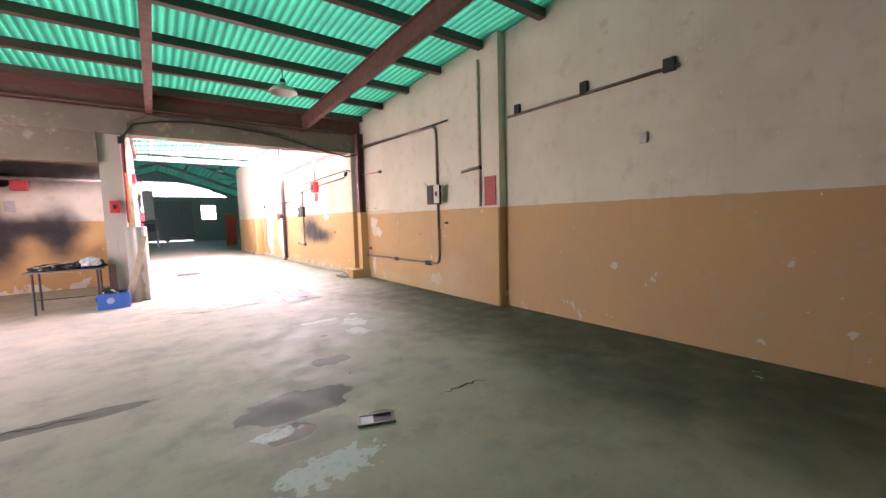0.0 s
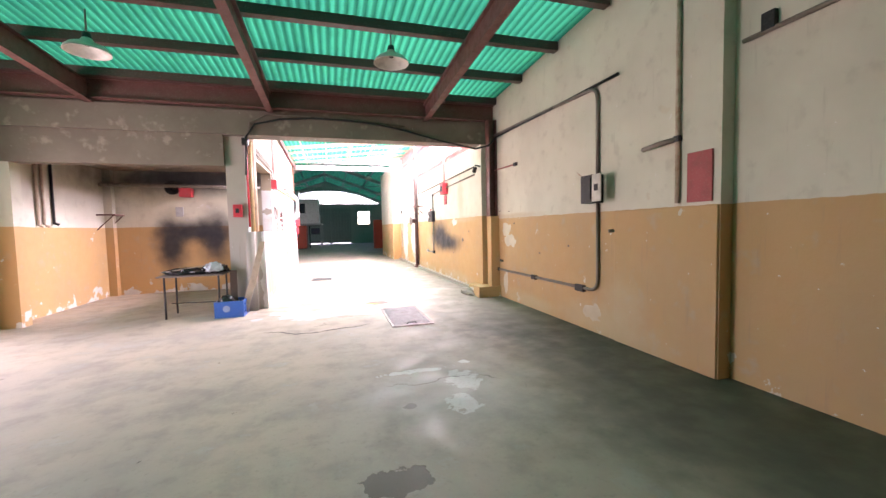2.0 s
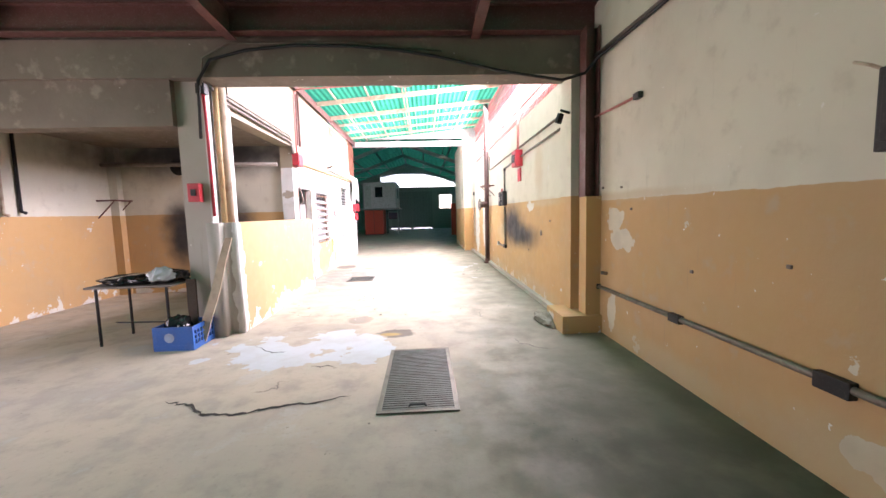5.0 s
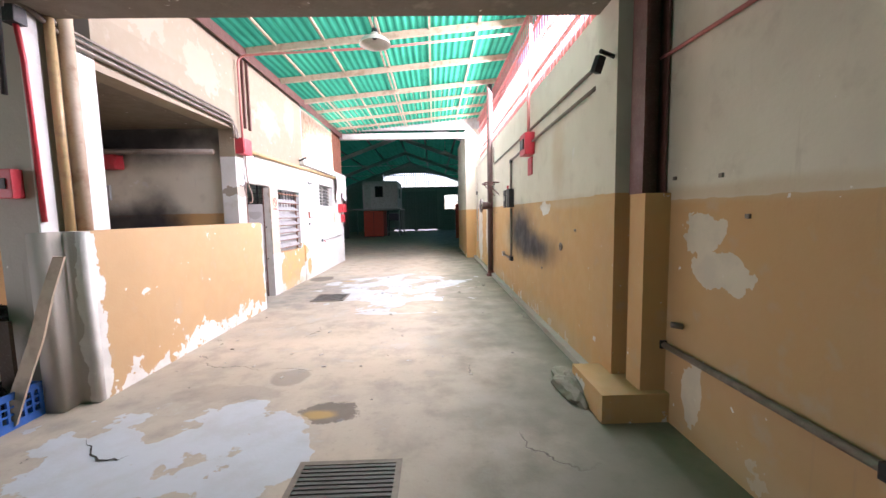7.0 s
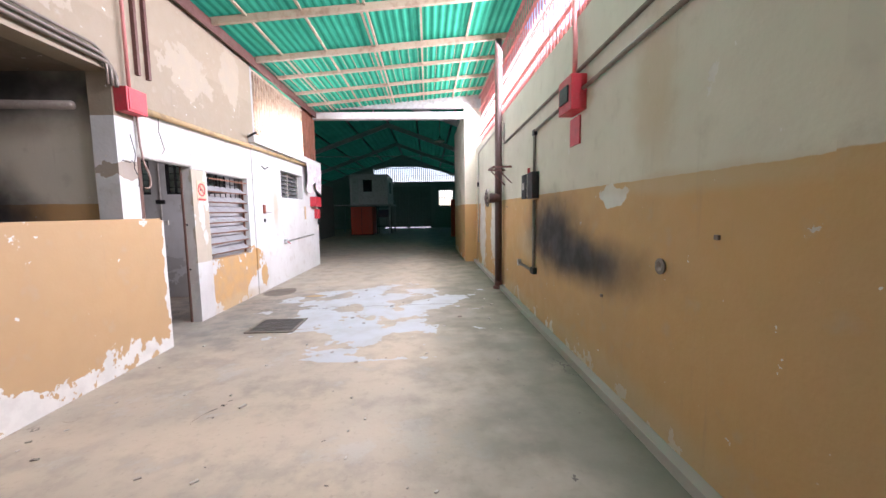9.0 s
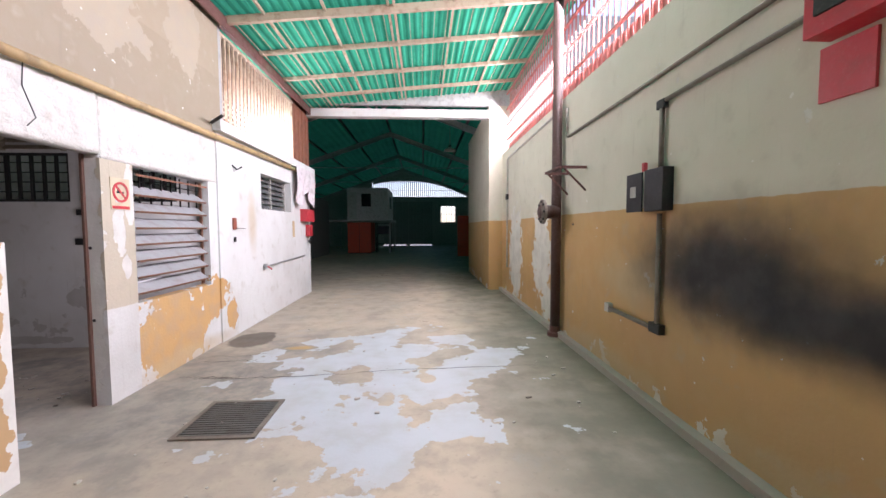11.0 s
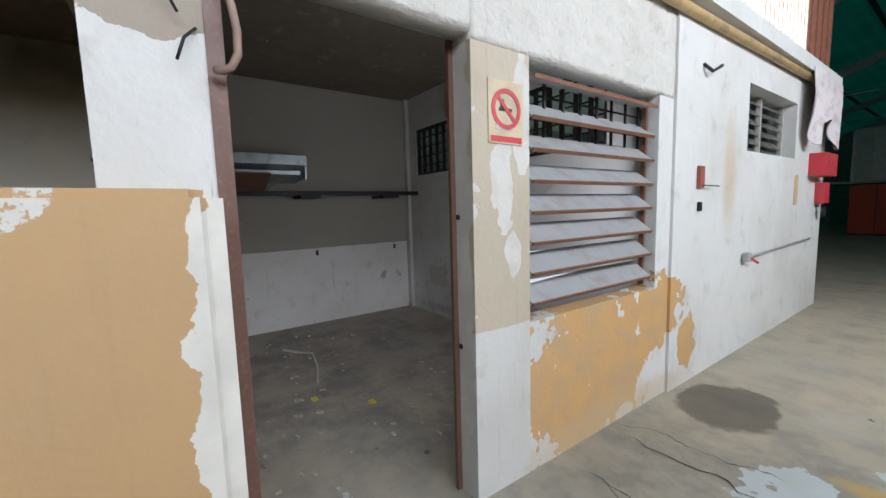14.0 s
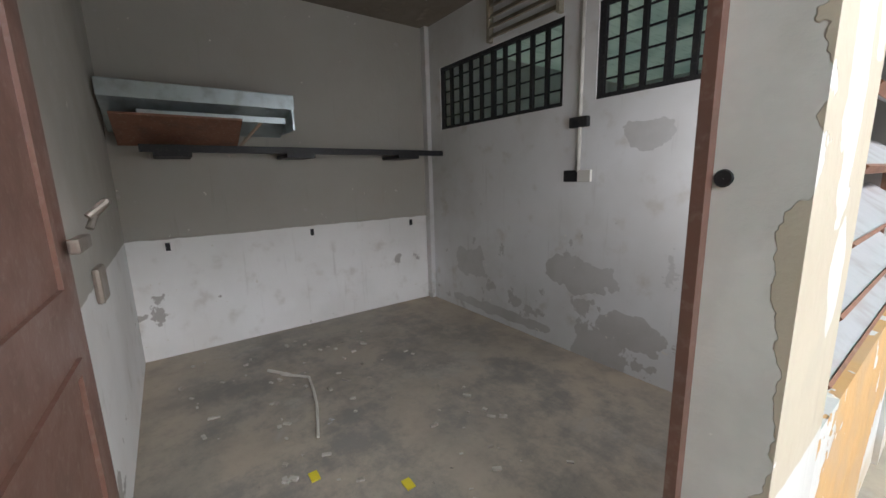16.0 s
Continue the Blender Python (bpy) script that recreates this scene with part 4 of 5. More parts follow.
# ---- things: passage ----
COL_X = 0.53
bm = B()
add_box(bm, 0.53, 0.545, 10.2, 10.34, 1.42, 3.1)
add_box(bm, 0.53, 0.545, 10.58, 10.84, 1.42, 3.1)
solo("trim_column", bm, WHITE_WALL, "whitewashed strip on the column face", "trim", kind="structure")
pipe_thing("drain_pipe", [(0.6, 10.52, 1.42), (0.6, 10.52, 3.3)], 0.055, PALE_STEEL, "brown painted drain pipe on the column")
pipe_thing("drain_pipe", [(0.585, 10.4, 1.42), (0.585, 10.4, 3.2)], 0.035, BEIGE_PIPE, "tan pipe beside the drain pipe")
pipe_thing("red_conduit", [(0.56, 10.22, 1.5), (0.56, 10.2, 2.7), (0.57, 10.15, 3.05)], 0.018, RED, "red conduit up the column edge", clips=[(0.56, 10.16, 3.0, 0.05, 0.05, 0.06)])
for dz, r in ((0.0, 0.022), (0.06, 0.02), (0.11, 0.014)):
    pipe_thing("lintel_conduit", [(0.575, 10.1, 3.15 + dz), (0.575, 10.6, 2.98 + dz)] + bend((0.575, 10.8, 2.93 + dz), (0.575, 13.3 - dz, 2.93 + dz), (0.575, 13.3 - dz, 2.7), 0.18) + [(0.575, 13.3 - dz, 2.72)], r, CONDUIT, "grey conduit along the opening lintel")
t = thing("red_junction_box", (0.57, 13.43, 2.6), "bright red junction box on the passage wall", "junction box", "red boxes")
bm = B()
add_box(bm, 0.53, 0.66, 13.3, 13.58, 2.5, 2.74, 0.008)
part("body", bm, RED, t)
bm = B()
add_box(bm, 0.66, 0.668, 13.32, 13.56, 2.52, 2.72, 0.003)
part("cover", bm, RED, t)
pipe_thing("red_conduit", [(0.58, 13.45, 2.74)] + bend((0.58, 13.45, 2.8), (0.58, 13.45, 4.02), (1, 13.5, 4.05), 0.15) + [(2.8, 13.6, 4.18), (4.95, 13.7, 4.42)], 0.018, PINK_STEEL, "red conduit crossing under the green roof")
bm = B()
for y in (13.62, 13.78):
    add_box(bm, 0.53, 0.57, y, y + 0.04, 2.95, 4.05)
solo("steel_upright", bm, RED_STEEL, "pair of red-brown steel uprights on the wall", "upright", kind="structure")
solo("tan_pipe", add_tube(B(), [(0.575, 13.58, 2.58), (0.575, 16.2, 2.62), (0.6, 20.1, 2.66)], 0.035), BEIGE_PIPE, "long tan pipe along the whitewashed wall", "pipe", smooth=True)
bm = B()
add_box(bm, 0.44, 0.62, 10.4, 20.2, 4.15, 4.2)
add_box(bm, 0.6, 0.62, 10.4, 20.2, 4.04, 4.15)
solo("beam_eaves", bm, RED_STEEL, "rusty steel eaves beam under the roof edge", "beam", kind="structure")
for y in (12.1, 13.7, 15.1, 16.5, 17.5, 18.55, 19.5):
    bm = B()
    h = 0.1 if y < 17 else 0.06
    add_box(bm, 0.45, 5.25, y - 0.03, y + 0.03, -h, 0)
    for v in bm.verts:
        v.co.z += passage_z(v.co.x, 0) - 0.02
    solo("purlin", bm, PALE_STEEL, "rust-streaked pale purlin under the passage roof", "purlin", "purlins of the passage", "structure")
for x in (1.1, 1.88, 2.73, 3.58, 4.38):
    z = passage_z(x, 0)
    for dx in ((0.0,) if x != 2.73 else (-0.03, 0.05)):
        solo("batten", add_box(B(), x + dx - 0.016, x + dx + 0.016, 10.4, 20.2, z - 0.055, z - 0.022), PALE_STEEL, "thin pale batten under the passage roof", "batten", "battens of the passage", "structure")
bm = B()
for i in range(26):
    x = 0.7 + i * 0.175
    add_box(bm, x - 0.004, x + 0.004, 16.5, 20.2, passage_z(x, 0) - 0.1, passage_z(x, 0) - 0.092)
solo("ceiling_mesh", bm, PALE_STEEL, "welded wire under the far roof sheets", "mesh", kind="structure")

# grille over the passage wall
t = thing("wall_grille", (5.12, 15.3, 3.18), "faded red iron bar grille above the wall, open to the sky", "grille")
for z in (3.2, 3.5, 3.85, 4.2, 4.55):
    part("rail", add_box(B(), 5.1, 5.14, 10.46, 20.2, z, z + (0.05 if z == 3.2 else 0.025)), PINK_STEEL, t)
me = mesh_of("bar", add_box(B(), 5.143, 5.161, -0.011, 0.011, 3.19, 4.62), PINK_STEEL)
for i in range(74):
    ob = new("bar", me)
    ob.location = (0, 10.53 + i * 0.13, 0)
    ob.parent, ob.matrix_parent_inverse = t, t.matrix_basis.inverted()
bm = B()
for i in range(75):
    y = 10.47 + i * 0.13
    add_box(bm, 5.17, 5.185, y, y + 0.09, 3.18, 3.44)
part("sheet_strip", bm, PINK_STEEL, t, "row of short red sheet slats")

# things on the passage wall
PX = 5.0
t = thing("stand_pipe", (4.93, 16.28, 0), "brown rusty vertical pipe with a flange", "pipe")
part("tube", add_tube(B(), [(4.93, 16.28, 0.06), (4.93, 16.28, 4.45)], 0.065, 14), BROWN_STEEL, t, smooth=True)
part("foot", add_lathe(B(), [(0.001, 0.0), (0.1, 0.0), (0.1, 0.05), (0.07, 0.06), (0.07, 0.14), (0.001, 0.14)], Matrix.Translation((4.93, 16.28, 0)), 16), RED_STEEL, t)
fl = part("branch", add_tube(B(), [(4.93, 16.28, 1.68), (4.7, 16.2, 1.68)], 0.09, 16), BROWN_STEEL, t, smooth=True)
part("flange", add_lathe(B(), [(0.001, 0.0), (0.16, 0.0), (0.16, 0.03), (0.001, 0.03)], Matrix.Translation((4.7, 16.19, 1.68)) @ Matrix.Rotation(math.pi / 2, 4, "Y"), 24), CONDUIT, t)
for i in range(8):
    a = i * math.tau / 8
    part("bolt", add_lathe(B(), [(0.001, 0.0), (0.014, 0.0), (0.014, 0.02), (0.001, 0.02)], Matrix.Translation((4.685, 16.19 + 0.13 * math.cos(a), 1.68 + 0.13 * math.sin(a))) @ Matrix.Rotation(math.pi / 2, 4, "Y"), 6), DARK_METAL, t)
wall_bracket(5.02, 15.55, 2.15, -0.28, 0.55, RED_STEEL)
t = thing("fuse_box", (4.95, 14.0, 1.6), "dark grey open fuse box on the wall", "fuse box")
bm = B()
add_box(bm, 4.93, 5.02, 14.0, 14.24, 1.6, 1.93, 0.006)
part("body", bm, DARK_METAL, t)
bm = B()
add_box(bm, 4.915, 4.93, 14.25, 14.48, 1.6, 1.92, 0.004)
part("door", bm, DARK_METAL, t)
bm = B()
add_box(bm, 4.909, 4.915, 14.33, 14.41, 1.72, 1.81)
part("plate", bm, ENAMEL, t, "white paper label")
bm = B()
add_box(bm, 4.95, 4.98, 14.28, 14.31, 1.93, 2.0)
part("tag", bm, RED, t)
pipe_thing("wall_conduit", [(PX - 0.01, 14.12, 1.93), (PX - 0.01, 14.12, 2.4)], 0.02, CONDUIT, "conduit rising from the fuse box", clips=[(PX - 0.01, 14.12, 2.42, 0.02, 0.05, 0.035)])
pipe_thing("wall_conduit", [(PX - 0.01, 14.08, 2.44), (PX - 0.01, 11.9, 2.52), (PX - 0.01, 10.5, 2.55)], 0.018, CONDUIT, "conduit along the cream wall")
pipe_thing("wall_conduit", [(PX - 0.01, 16.1, 3.0)] + bend((PX - 0.01, 16.1, 3.0), (PX - 0.01, 16.1, 2.62), (PX - 0.01, 15, 2.64), 0.1) + [(PX - 0.01, 10.5, 2.72)], 0.018, CONDUIT, "long conduit along the cream wall")
pipe_thing("wall_conduit", [(PX - 0.01, 14.12, 1.58)] + bend((PX - 0.01, 14.12, 1.5), (PX - 0.01, 14.12, 0.66), (PX - 0.01, 14.5, 0.66), 0.05) + [(PX - 0.01, 14.9, 0.67)], 0.02, CONDUIT, "conduit from the fuse box to a white socket",
           clips=[(PX - 0.01, 14.12, 0.67, 0.028, 0.07, 0.04)])
bm = B()
add_box(bm, 4.97, 5.02, 14.88, 14.96, 0.63, 0.72, 0.006)
solo("wall_socket", bm, ENAMEL, "small cream socket on the ochre wall", "socket")
pipe_thing("wall_conduit", [(PX, 19.6, 0.6), (PX, 19.6, 2.85)] + bend((PX, 19.6, 2.85), (PX, 19.6, 2.98), (PX, 18, 3.0), 0.1) + [(PX, 16.5, 3.05)], 0.018, ENAMEL, "pale conduit along the wall", clips=[(PX, 19.6, 2.15, 0.03, 0.05, 0.06)])
t = thing("red_junction_box", (4.95, 12.77, 2.3), "red alarm box with a red tag on the wall", "junction box", "red boxes")
bm = B()
add_box(bm, 4.88, 5.02, 12.6, 12.92, 2.32, 2.62, 0.008)
part("body", bm, RED, t)
bm = B()
add_box(bm, 4.865, 4.88, 12.66, 12.86, 2.4, 2.54)
part("window", bm, DARK_METAL, t)
bm = B()
add_box(bm, 5.005, 5.02, 12.72, 12.95, 2.05, 2.3)
part("tag", bm, RED, t)
pipe_thing("red_conduit", [(4.97, 12.76, 2.62), (4.97, 12.76, 2.95), (4.99, 12.85, 3.2), (5.05, 12.9, 4.3)], 0.022, PINK_STEEL, "red conduit rising from the alarm box")
t = thing("spot_lamp", (4.76, 10.2, 2.6), "small dark floodlight on the column", "lamp")
part("arm", add_tube(B(), [(4.98, 10.14, 2.66), (4.84, 10.08, 2.68)], 0.016, 6), DARK_METAL, t)
bm = B()
add_box(bm, -0.032, 0.032, -0.028, 0.028, -0.06, 0.06, 0.008)
bmesh.ops.transform(bm, matrix=pose(4.82, 10.07, 2.58, 15, 10, 20), verts=bm.verts)
part("head", bm, DARK_METAL, t)
solo("wall_hole", add_lathe(B(), [(0.001, 0), (0.045, 0), (0.05, 0.012), (0.03, 0.016), (0.001, 0.004)], Matrix.Translation((5.02, 11.45, 1.11)) @ Matrix.Rotation(-math.pi / 2, 4, "Y"), 14), CONDUIT, "cut-off pipe end in the ochre wall", "pipe end")

# louvre window
t = thing("window_1", (0.47, 15.44, 0.79), "grey metal louvre window with rusty edges", "window", kind="structure")
for y in (14.84, 16.03):
    part("frame", add_box(B(), 0.43, 0.46, y - 0.008, y + 0.012, 0.81, 2.02), RUST_EDGE, t)
for i in range(8):
    z = 0.92 + i * 0.152
    tilt = 38 if i < 7 else 12
    bm = add_box(B(), -0.075, 0.075, 14.86, 16.01, -0.004, 0.004)
    m = Matrix.Translation((0.46, 0, z)) @ Matrix.Rotation(radians(tilt), 4, "Y")
    bmesh.ops.transform(bm, matrix=m, verts=bm.verts)
    sl = part("slat", bm, GREY_SLAT, t)
    bm = add_box(B(), 0.075, 0.083, 14.86, 16.01, -0.01, 0.01)
    bmesh.ops.transform(bm, matrix=m, verts=bm.verts)
    part("lip", bm, RUST_EDGE, sl)
bm = B()
for i in range(8):
    add_box(bm, 0.415, 0.427, 14.9 + i * 0.155, 14.915 + i * 0.155, 1.72, 2.03)
for z in (1.8, 1.92):
    add_box(bm, 0.412, 0.415, 14.84, 16.04, z, z + 0.012)
part("bars", bm, DARK_METAL, t)

# high window of the next room
t = thing("window_2", (0.45, 18.25, 1.79), "small high window with glass louvre blades", "window", kind="structure")
for y in (17.56, 18.24, 18.93):
    part("frame", add_box(B(), 0.4, 0.44, y - 0.012, y + 0.012, 1.8, 2.35), ENAMEL, t)
for k in range(2):
    for i in range(6):
        bm = add_box(B(), -0.045, 0.045, 17.58 + k * 0.685, 18.22 + k * 0.685, -0.003, 0.003)
        bmesh.ops.transform(bm, matrix=Matrix.Translation((0.41, 0, 1.84 + i * 0.092)) @ Matrix.Rotation(radians(50), 4, "Y"), verts=bm.verts)
        part("blade", bm, BLADE, t)

# sign
t = thing("no_smoking_sign", (0.535, 14.67, 1.78), "worn no smoking sign with a red ring", "sign")
bm = B()
add_box(bm, 0.53, 0.536, 14.57, 14.78, 1.64, 1.91)
part("board", bm, plain("yellowed_board", (0.6, 0.5, 0.35), 0.6, 0, 0.3), t)
sm = Matrix.Translation((0.537, 14.675, 1.79)) @ Matrix.Rotation(math.pi / 2, 4, "Y")
part("ring", add_lathe(B(), [(0.068, 0.0), (0.088, 0.0), (0.088, 0.003), (0.068, 0.003), (0.068, 0.0)], sm, 32), RED, t)
bm = add_box(B(), 0.5375, 0.5395, -0.07, 0.07, -0.009, 0.009)
bmesh.ops.transform(bm, matrix=Matrix.Translation((0, 14.675, 1.79)) @ Matrix.Rotation(radians(-45), 4, "X"), verts=bm.verts)
part("slash", bm, RED, t)
bm = add_box(B(), 0.537, 0.5385, 14.63, 14.71, 1.78, 1.795)
add_box(bm, 0.537, 0.5385, 14.64, 14.66, 1.795, 1.83)
part("cigarette", bm, DARK_METAL, t)
bm = add_box(B(), 0.537, 0.5385, 14.61, 14.71, 1.7, 1.725)
part("paper_strip", bm, ENAMEL, t)
bm = add_box(B(), 0.537, 0.538, 14.58, 14.77, 1.647, 1.672)
part("caption_bar", bm, RED, t)

# wall fittings on the white wall
t = thing("wall_switch", (0.56, 16.62, 1.5), "red-brown switch on the whitewashed wall", "switch")
part("plate", add_box(B(), 0.55, 0.575, 16.58, 16.66, 1.46, 1.62, 0.004), plain("brick_red", (0.32, 0.09, 0.06), 0.5), t)
part("lever", add_tube(B(), [(0.575, 16.62, 1.48), (0.6, 16.85, 1.475)], 0.005, 6), DARK_METAL, t)
part("knob", add_box(B(), 0.55, 0.575, 16.6, 16.64, 1.29, 1.36, 0.01), DARK_METAL, t)
solo("wall_hook", add_tube(B(), [(0.55, 16.62, 2.34), (0.6, 16.65, 2.28), (0.62, 16.75, 2.33)], 0.012, 8), DARK_METAL, "small dark hook high on the white wall", "hook")
t = thing("wall_tap_pipe", (0.58, 18.6, 0.87), "thin grey pipe with a red tap lever", "pipe")
part("tube", add_tube(B(), [(0.55, 17.55, 0.86), (0.6, 17.57, 0.86), (0.585, 18.2, 0.87), (0.585, 19.6, 0.89)], 0.013, 8), GREY_METAL, t, smooth=True)
part("lever", add_tube(B(), [(0.6, 17.57, 0.86), (0.63, 17.7, 0.8)], 0.011, 6), RED, t)
part("valve", add_box(B(), 0.56, 0.61, 17.53, 17.61, 0.82, 0.9, 0.01), GREY_METAL, t)
bm = add_box(B(), 0.55, 0.556, 19.0, 19.12, 1.3, 1.62)
solo("paper_note", bm, plain("tan_paper", (0.55, 0.4, 0.24), 0.8), "tan paper strip on the white wall", "note")
# hanging cloth over the ledge edge
n, mrows = 22, 12
verts, faces = [], []
for j in range(mrows + 1):
    for i in range(n + 1):
        y = 19.0 + 1.25 * i / n
        z = 2.72 - 0.78 * j / mrows * (0.8 + 0.2 * math.sin(i * 0.4))
        verts.append((0.65 + 0.03 * math.sin(i * 0.9 + 0.3 * j) * (0.3 + j / mrows), y, z))
for j in range(mrows):
    for i in range(n):
        q = j * (n + 1) + i
        faces.append((q, q + 1, q + n + 2, q + n + 1))
me = bpy.data.meshes.new("hanging_cloth")
me.from_pydata(verts, [], faces)
me.materials.append(plain("pale_cloth", (0.66, 0.6, 0.62), 0.9))
ob = tagged(new("hanging_cloth", me), "pale translucent cloth hanging from the ledge", "cloth")
md = ob.modifiers.new("thick", "SOLIDIFY")
md.thickness = 0.006
t = thing("hose_box", (0.62, 19.8, 1.7), "red fire equipment box on the wall end", "fire box")
part("body", add_box(B(), 0.55, 0.7, 19.5, 20.05, 1.62, 1.88, 0.01), RED, t)
part("lower_body", add_box(B(), 0.55, 0.64, 19.85, 20.1, 1.3, 1.55, 0.01), RED, t)
part("bell", add_lathe(B(), [(0.001, 0), (0.07, 0), (0.06, 0.03), (0.001, 0.04)], pose(0.6, 20.0, 1.2, 0, 90, 0), 16), DARK_METAL, t)
solo("rope_loop", add_tube(B(), [(0.56, 13.545, 2.62), (0.562, 13.548, 2.4), (0.565, 13.555, 2.2), (0.57, 13.568, 2.08), (0.575, 13.584, 2.0), (0.595, 13.602, 1.92), (0.605, 13.61, 1.85), (0.605, 13.608, 1.79), (0.6, 13.592, 1.755), (0.585, 13.57, 1.745), (0.57, 13.556, 1.75)], 0.011, 10), HOSE, "old brown hose hanging beside the door", "hose", smooth=True)
for pts in ([(0.535, 13.33, 2.02), (0.56, 13.4, 2.0), (0.55, 13.44, 2.03), (0.56, 13.47, 1.98)], [(0.54, 13.46, 2.3), (0.57, 13.47, 2.1), (0.56, 13.45, 1.95), (0.57, 13.48, 1.88)], [(0.54, 13.52, 1.86), (0.57, 13.49, 1.82), (0.575, 13.47, 1.76)]):
    solo("loose_wire", add_tube(B(), pts, 0.004, 6), DARK_METAL, "thin loose wire sticking out of the pier", "wire", smooth=True)
solo("loose_wire", add_tube(B(), [(0.55, 13.9, 2.62), (0.57, 13.86, 2.4), (0.56, 13.95, 2.22), (0.57, 13.88, 2.15)], 0.004, 6), DARK_METAL, "thin loose wire on the lintel", "wire")

# upper grille over the ledge
t = thing("balcony_grille", (0.5, 17.8, 2.84), "pale upright bar grille above the ledge", "grille")
for z in (2.84, 4.0):
    part("rail", add_box(B(), 0.48, 0.52, 16.42, 19.3, z, z + 0.04), PALE_STEEL, t)
me = mesh_of("bar", add_box(B(), 0.485, 0.515, -0.016, 0.016, 2.88, 4.0), PALE_STEEL)
for i in range(24):
    ob = new("bar", me)
    ob.location = (0, 16.5 + i * 0.12, 0)
    ob.parent, ob.matrix_parent_inverse = t, t.matrix_basis.inverted()
bm = B()
for i in range(24):
    add_box(bm, 0.24 + 0.014 * (i % 2), 0.26 + 0.014 * (i % 2), 16.5 + i * 0.117, 16.617 + i * 0.117, 3.34, 4.3)
solo("sheet_awning", bm, AWNING, "brown ribbed sheet awning behind the grille", "awning", kind="structure")
t = thing("lattice_screen", (0.4, 17.9, 2.84), "brown slatted lattice letting light through", "lattice")
for i in range(7):
    part("slat", add_box(B(), 0.39, 0.41, 16.46, 19.3, 2.88 + i * 0.072, 2.915 + i * 0.072), AWNING, t)
structure("post_grille", [(0.44, 0.53, 16.4, 16.46, 2.84, 4.1)], GREY_METAL, "grey steel post of the grille", "post")
bm = B()
for i in range(9):
    add_box(bm, 0.48 + 0.012 * (i % 2), 0.5 + 0.012 * (i % 2), 19.3 + i * 0.122, 19.422 + i * 0.122, 2.84, 4.2)
solo("sheet_screen", bm, plain("rust_brown_sheet", (0.26, 0.1, 0.06), 0.65, 0, 0.4), "rust-brown ribbed sheet screen", "screen", kind="structure")
structure("wall_upper_side", [(-3.25, 0.3, 16.4, 16.5, 2.93, 4.3), (-3.25, 0.3, 13.5, 13.6, 2.93, 4.3)], UPPER_WALL, "rendered wall behind the grille", "wall")
pipe_thing("ledge_tap", [(0.55, 16.15, 2.78), (0.75, 16.0, 2.82)], 0.02, DARK_METAL, "dark pipe stub at the ledge end")

# unseen sheet added to set how bright the barred openings look
structure("ceiling_wash_diffuser", [(-2.9, -0.2, 16.27, 20.05, 2.72, 2.76)], PALE_SHEET, "unseen pale sheet added over the next room to soften its light", "ceiling")

# ---- things: store room ----
t = thing("door_1", (0.4, 13.58, 0), "brown steel door standing open into the room", "door", kind="structure")
BROWN_DOOR = plain("brown_door_paint", (0.15, 0.078, 0.058), 0.45, 0, 0.4, (0.1, 0.06, 0.045))
part("frame_post", add_box(B(), 0.4, 0.535, 13.54, 13.585, 0, 2.08), BROWN_DOOR, t)
part("frame_post", add_box(B(), 0.39, 0.41, 14.455, 14.48, 0, 2.08), BROWN_DOOR, t)
leaf_m = Matrix.Translation((0.4, 13.57, 0)) @ Matrix.Rotation(radians(178), 4, "Z")
bm = B()
add_box(bm, 0, 0.84, 0, 0.03, 0.02, 2.05)
for z0, z1 in ((0.12, 1.0), (1.12, 1.95)):
    for y in (-0.008, 0.03):
        add_box(bm, 0.1, 0.74, y, y + 0.008, z0, z0 + 0.025)
        add_box(bm, 0.1, 0.74, y, y + 0.008, z1 - 0.025, z1)
        add_box(bm, 0.1, 0.125, y, y + 0.008, z0 + 0.025, z1 - 0.025)
        add_box(bm, 0.715, 0.74, y, y + 0.008, z0 + 0.025, z1 - 0.025)
bmesh.ops.transform(bm, matrix=leaf_m, verts=bm.verts)
leaf = part("leaf", bm, BROWN_DOOR, t)
bm = B()
add_box(bm, 0.78, 0.9, -0.03, -0.01, 1.2, 1.23, 0.005)
add_box(bm, 0.82, 0.9, -0.045, -0.03, 1.08, 1.16, 0.008)
bmesh.ops.transform(bm, matrix=leaf_m, verts=bm.verts)
part("bolt", bm, CONDUIT, t, "rusty sliding bolt")
bm = add_tube(B(), [(0.84, -0.04, 1.27), (0.86, -0.07, 1.3), (0.9, -0.07, 1.3), (0.92, -0.04, 1.27), (0.9, -0.03, 1.24)], 0.008, 8)
bmesh.ops.transform(bm, matrix=leaf_m, verts=bm.verts)
part("shackle", bm, CONDUIT, t, "rusty ring of the lock")

# shelf rail and galvanised tray
t = thing("shelf_rail", (-2.75, 15, 1.56), "black steel shelf rail on brackets", "shelf")
part("rail", add_box(B(), -2.62, -2.58, 13.68, 16.12, 1.55, 1.6), DARK_METAL, t)
part("back_rail", add_box(B(), -2.9, -2.87, 13.68, 16.12, 1.57, 1.6), DARK_METAL, t)
for y in (13.75, 14.6, 15.6):
    part("bracket", add_box(B(), -2.9, -2.56, y, y + 0.22, 1.52, 1.55), DARK_METAL, t)
t = thing("metal_tray", (-2.7, 14.1, 1.6), "dented galvanised sheet metal tray on the shelf rail", "tray")
bm = add_box(B(), -2.88, -2.5, 13.56, 14.3, 0, 0.014)
for v in bm.verts:
    v.co.z += 1.61 + (v.co.x + 2.88) * 0.42
part("board", bm, RUST_EDGE, t, "brown board underneath")
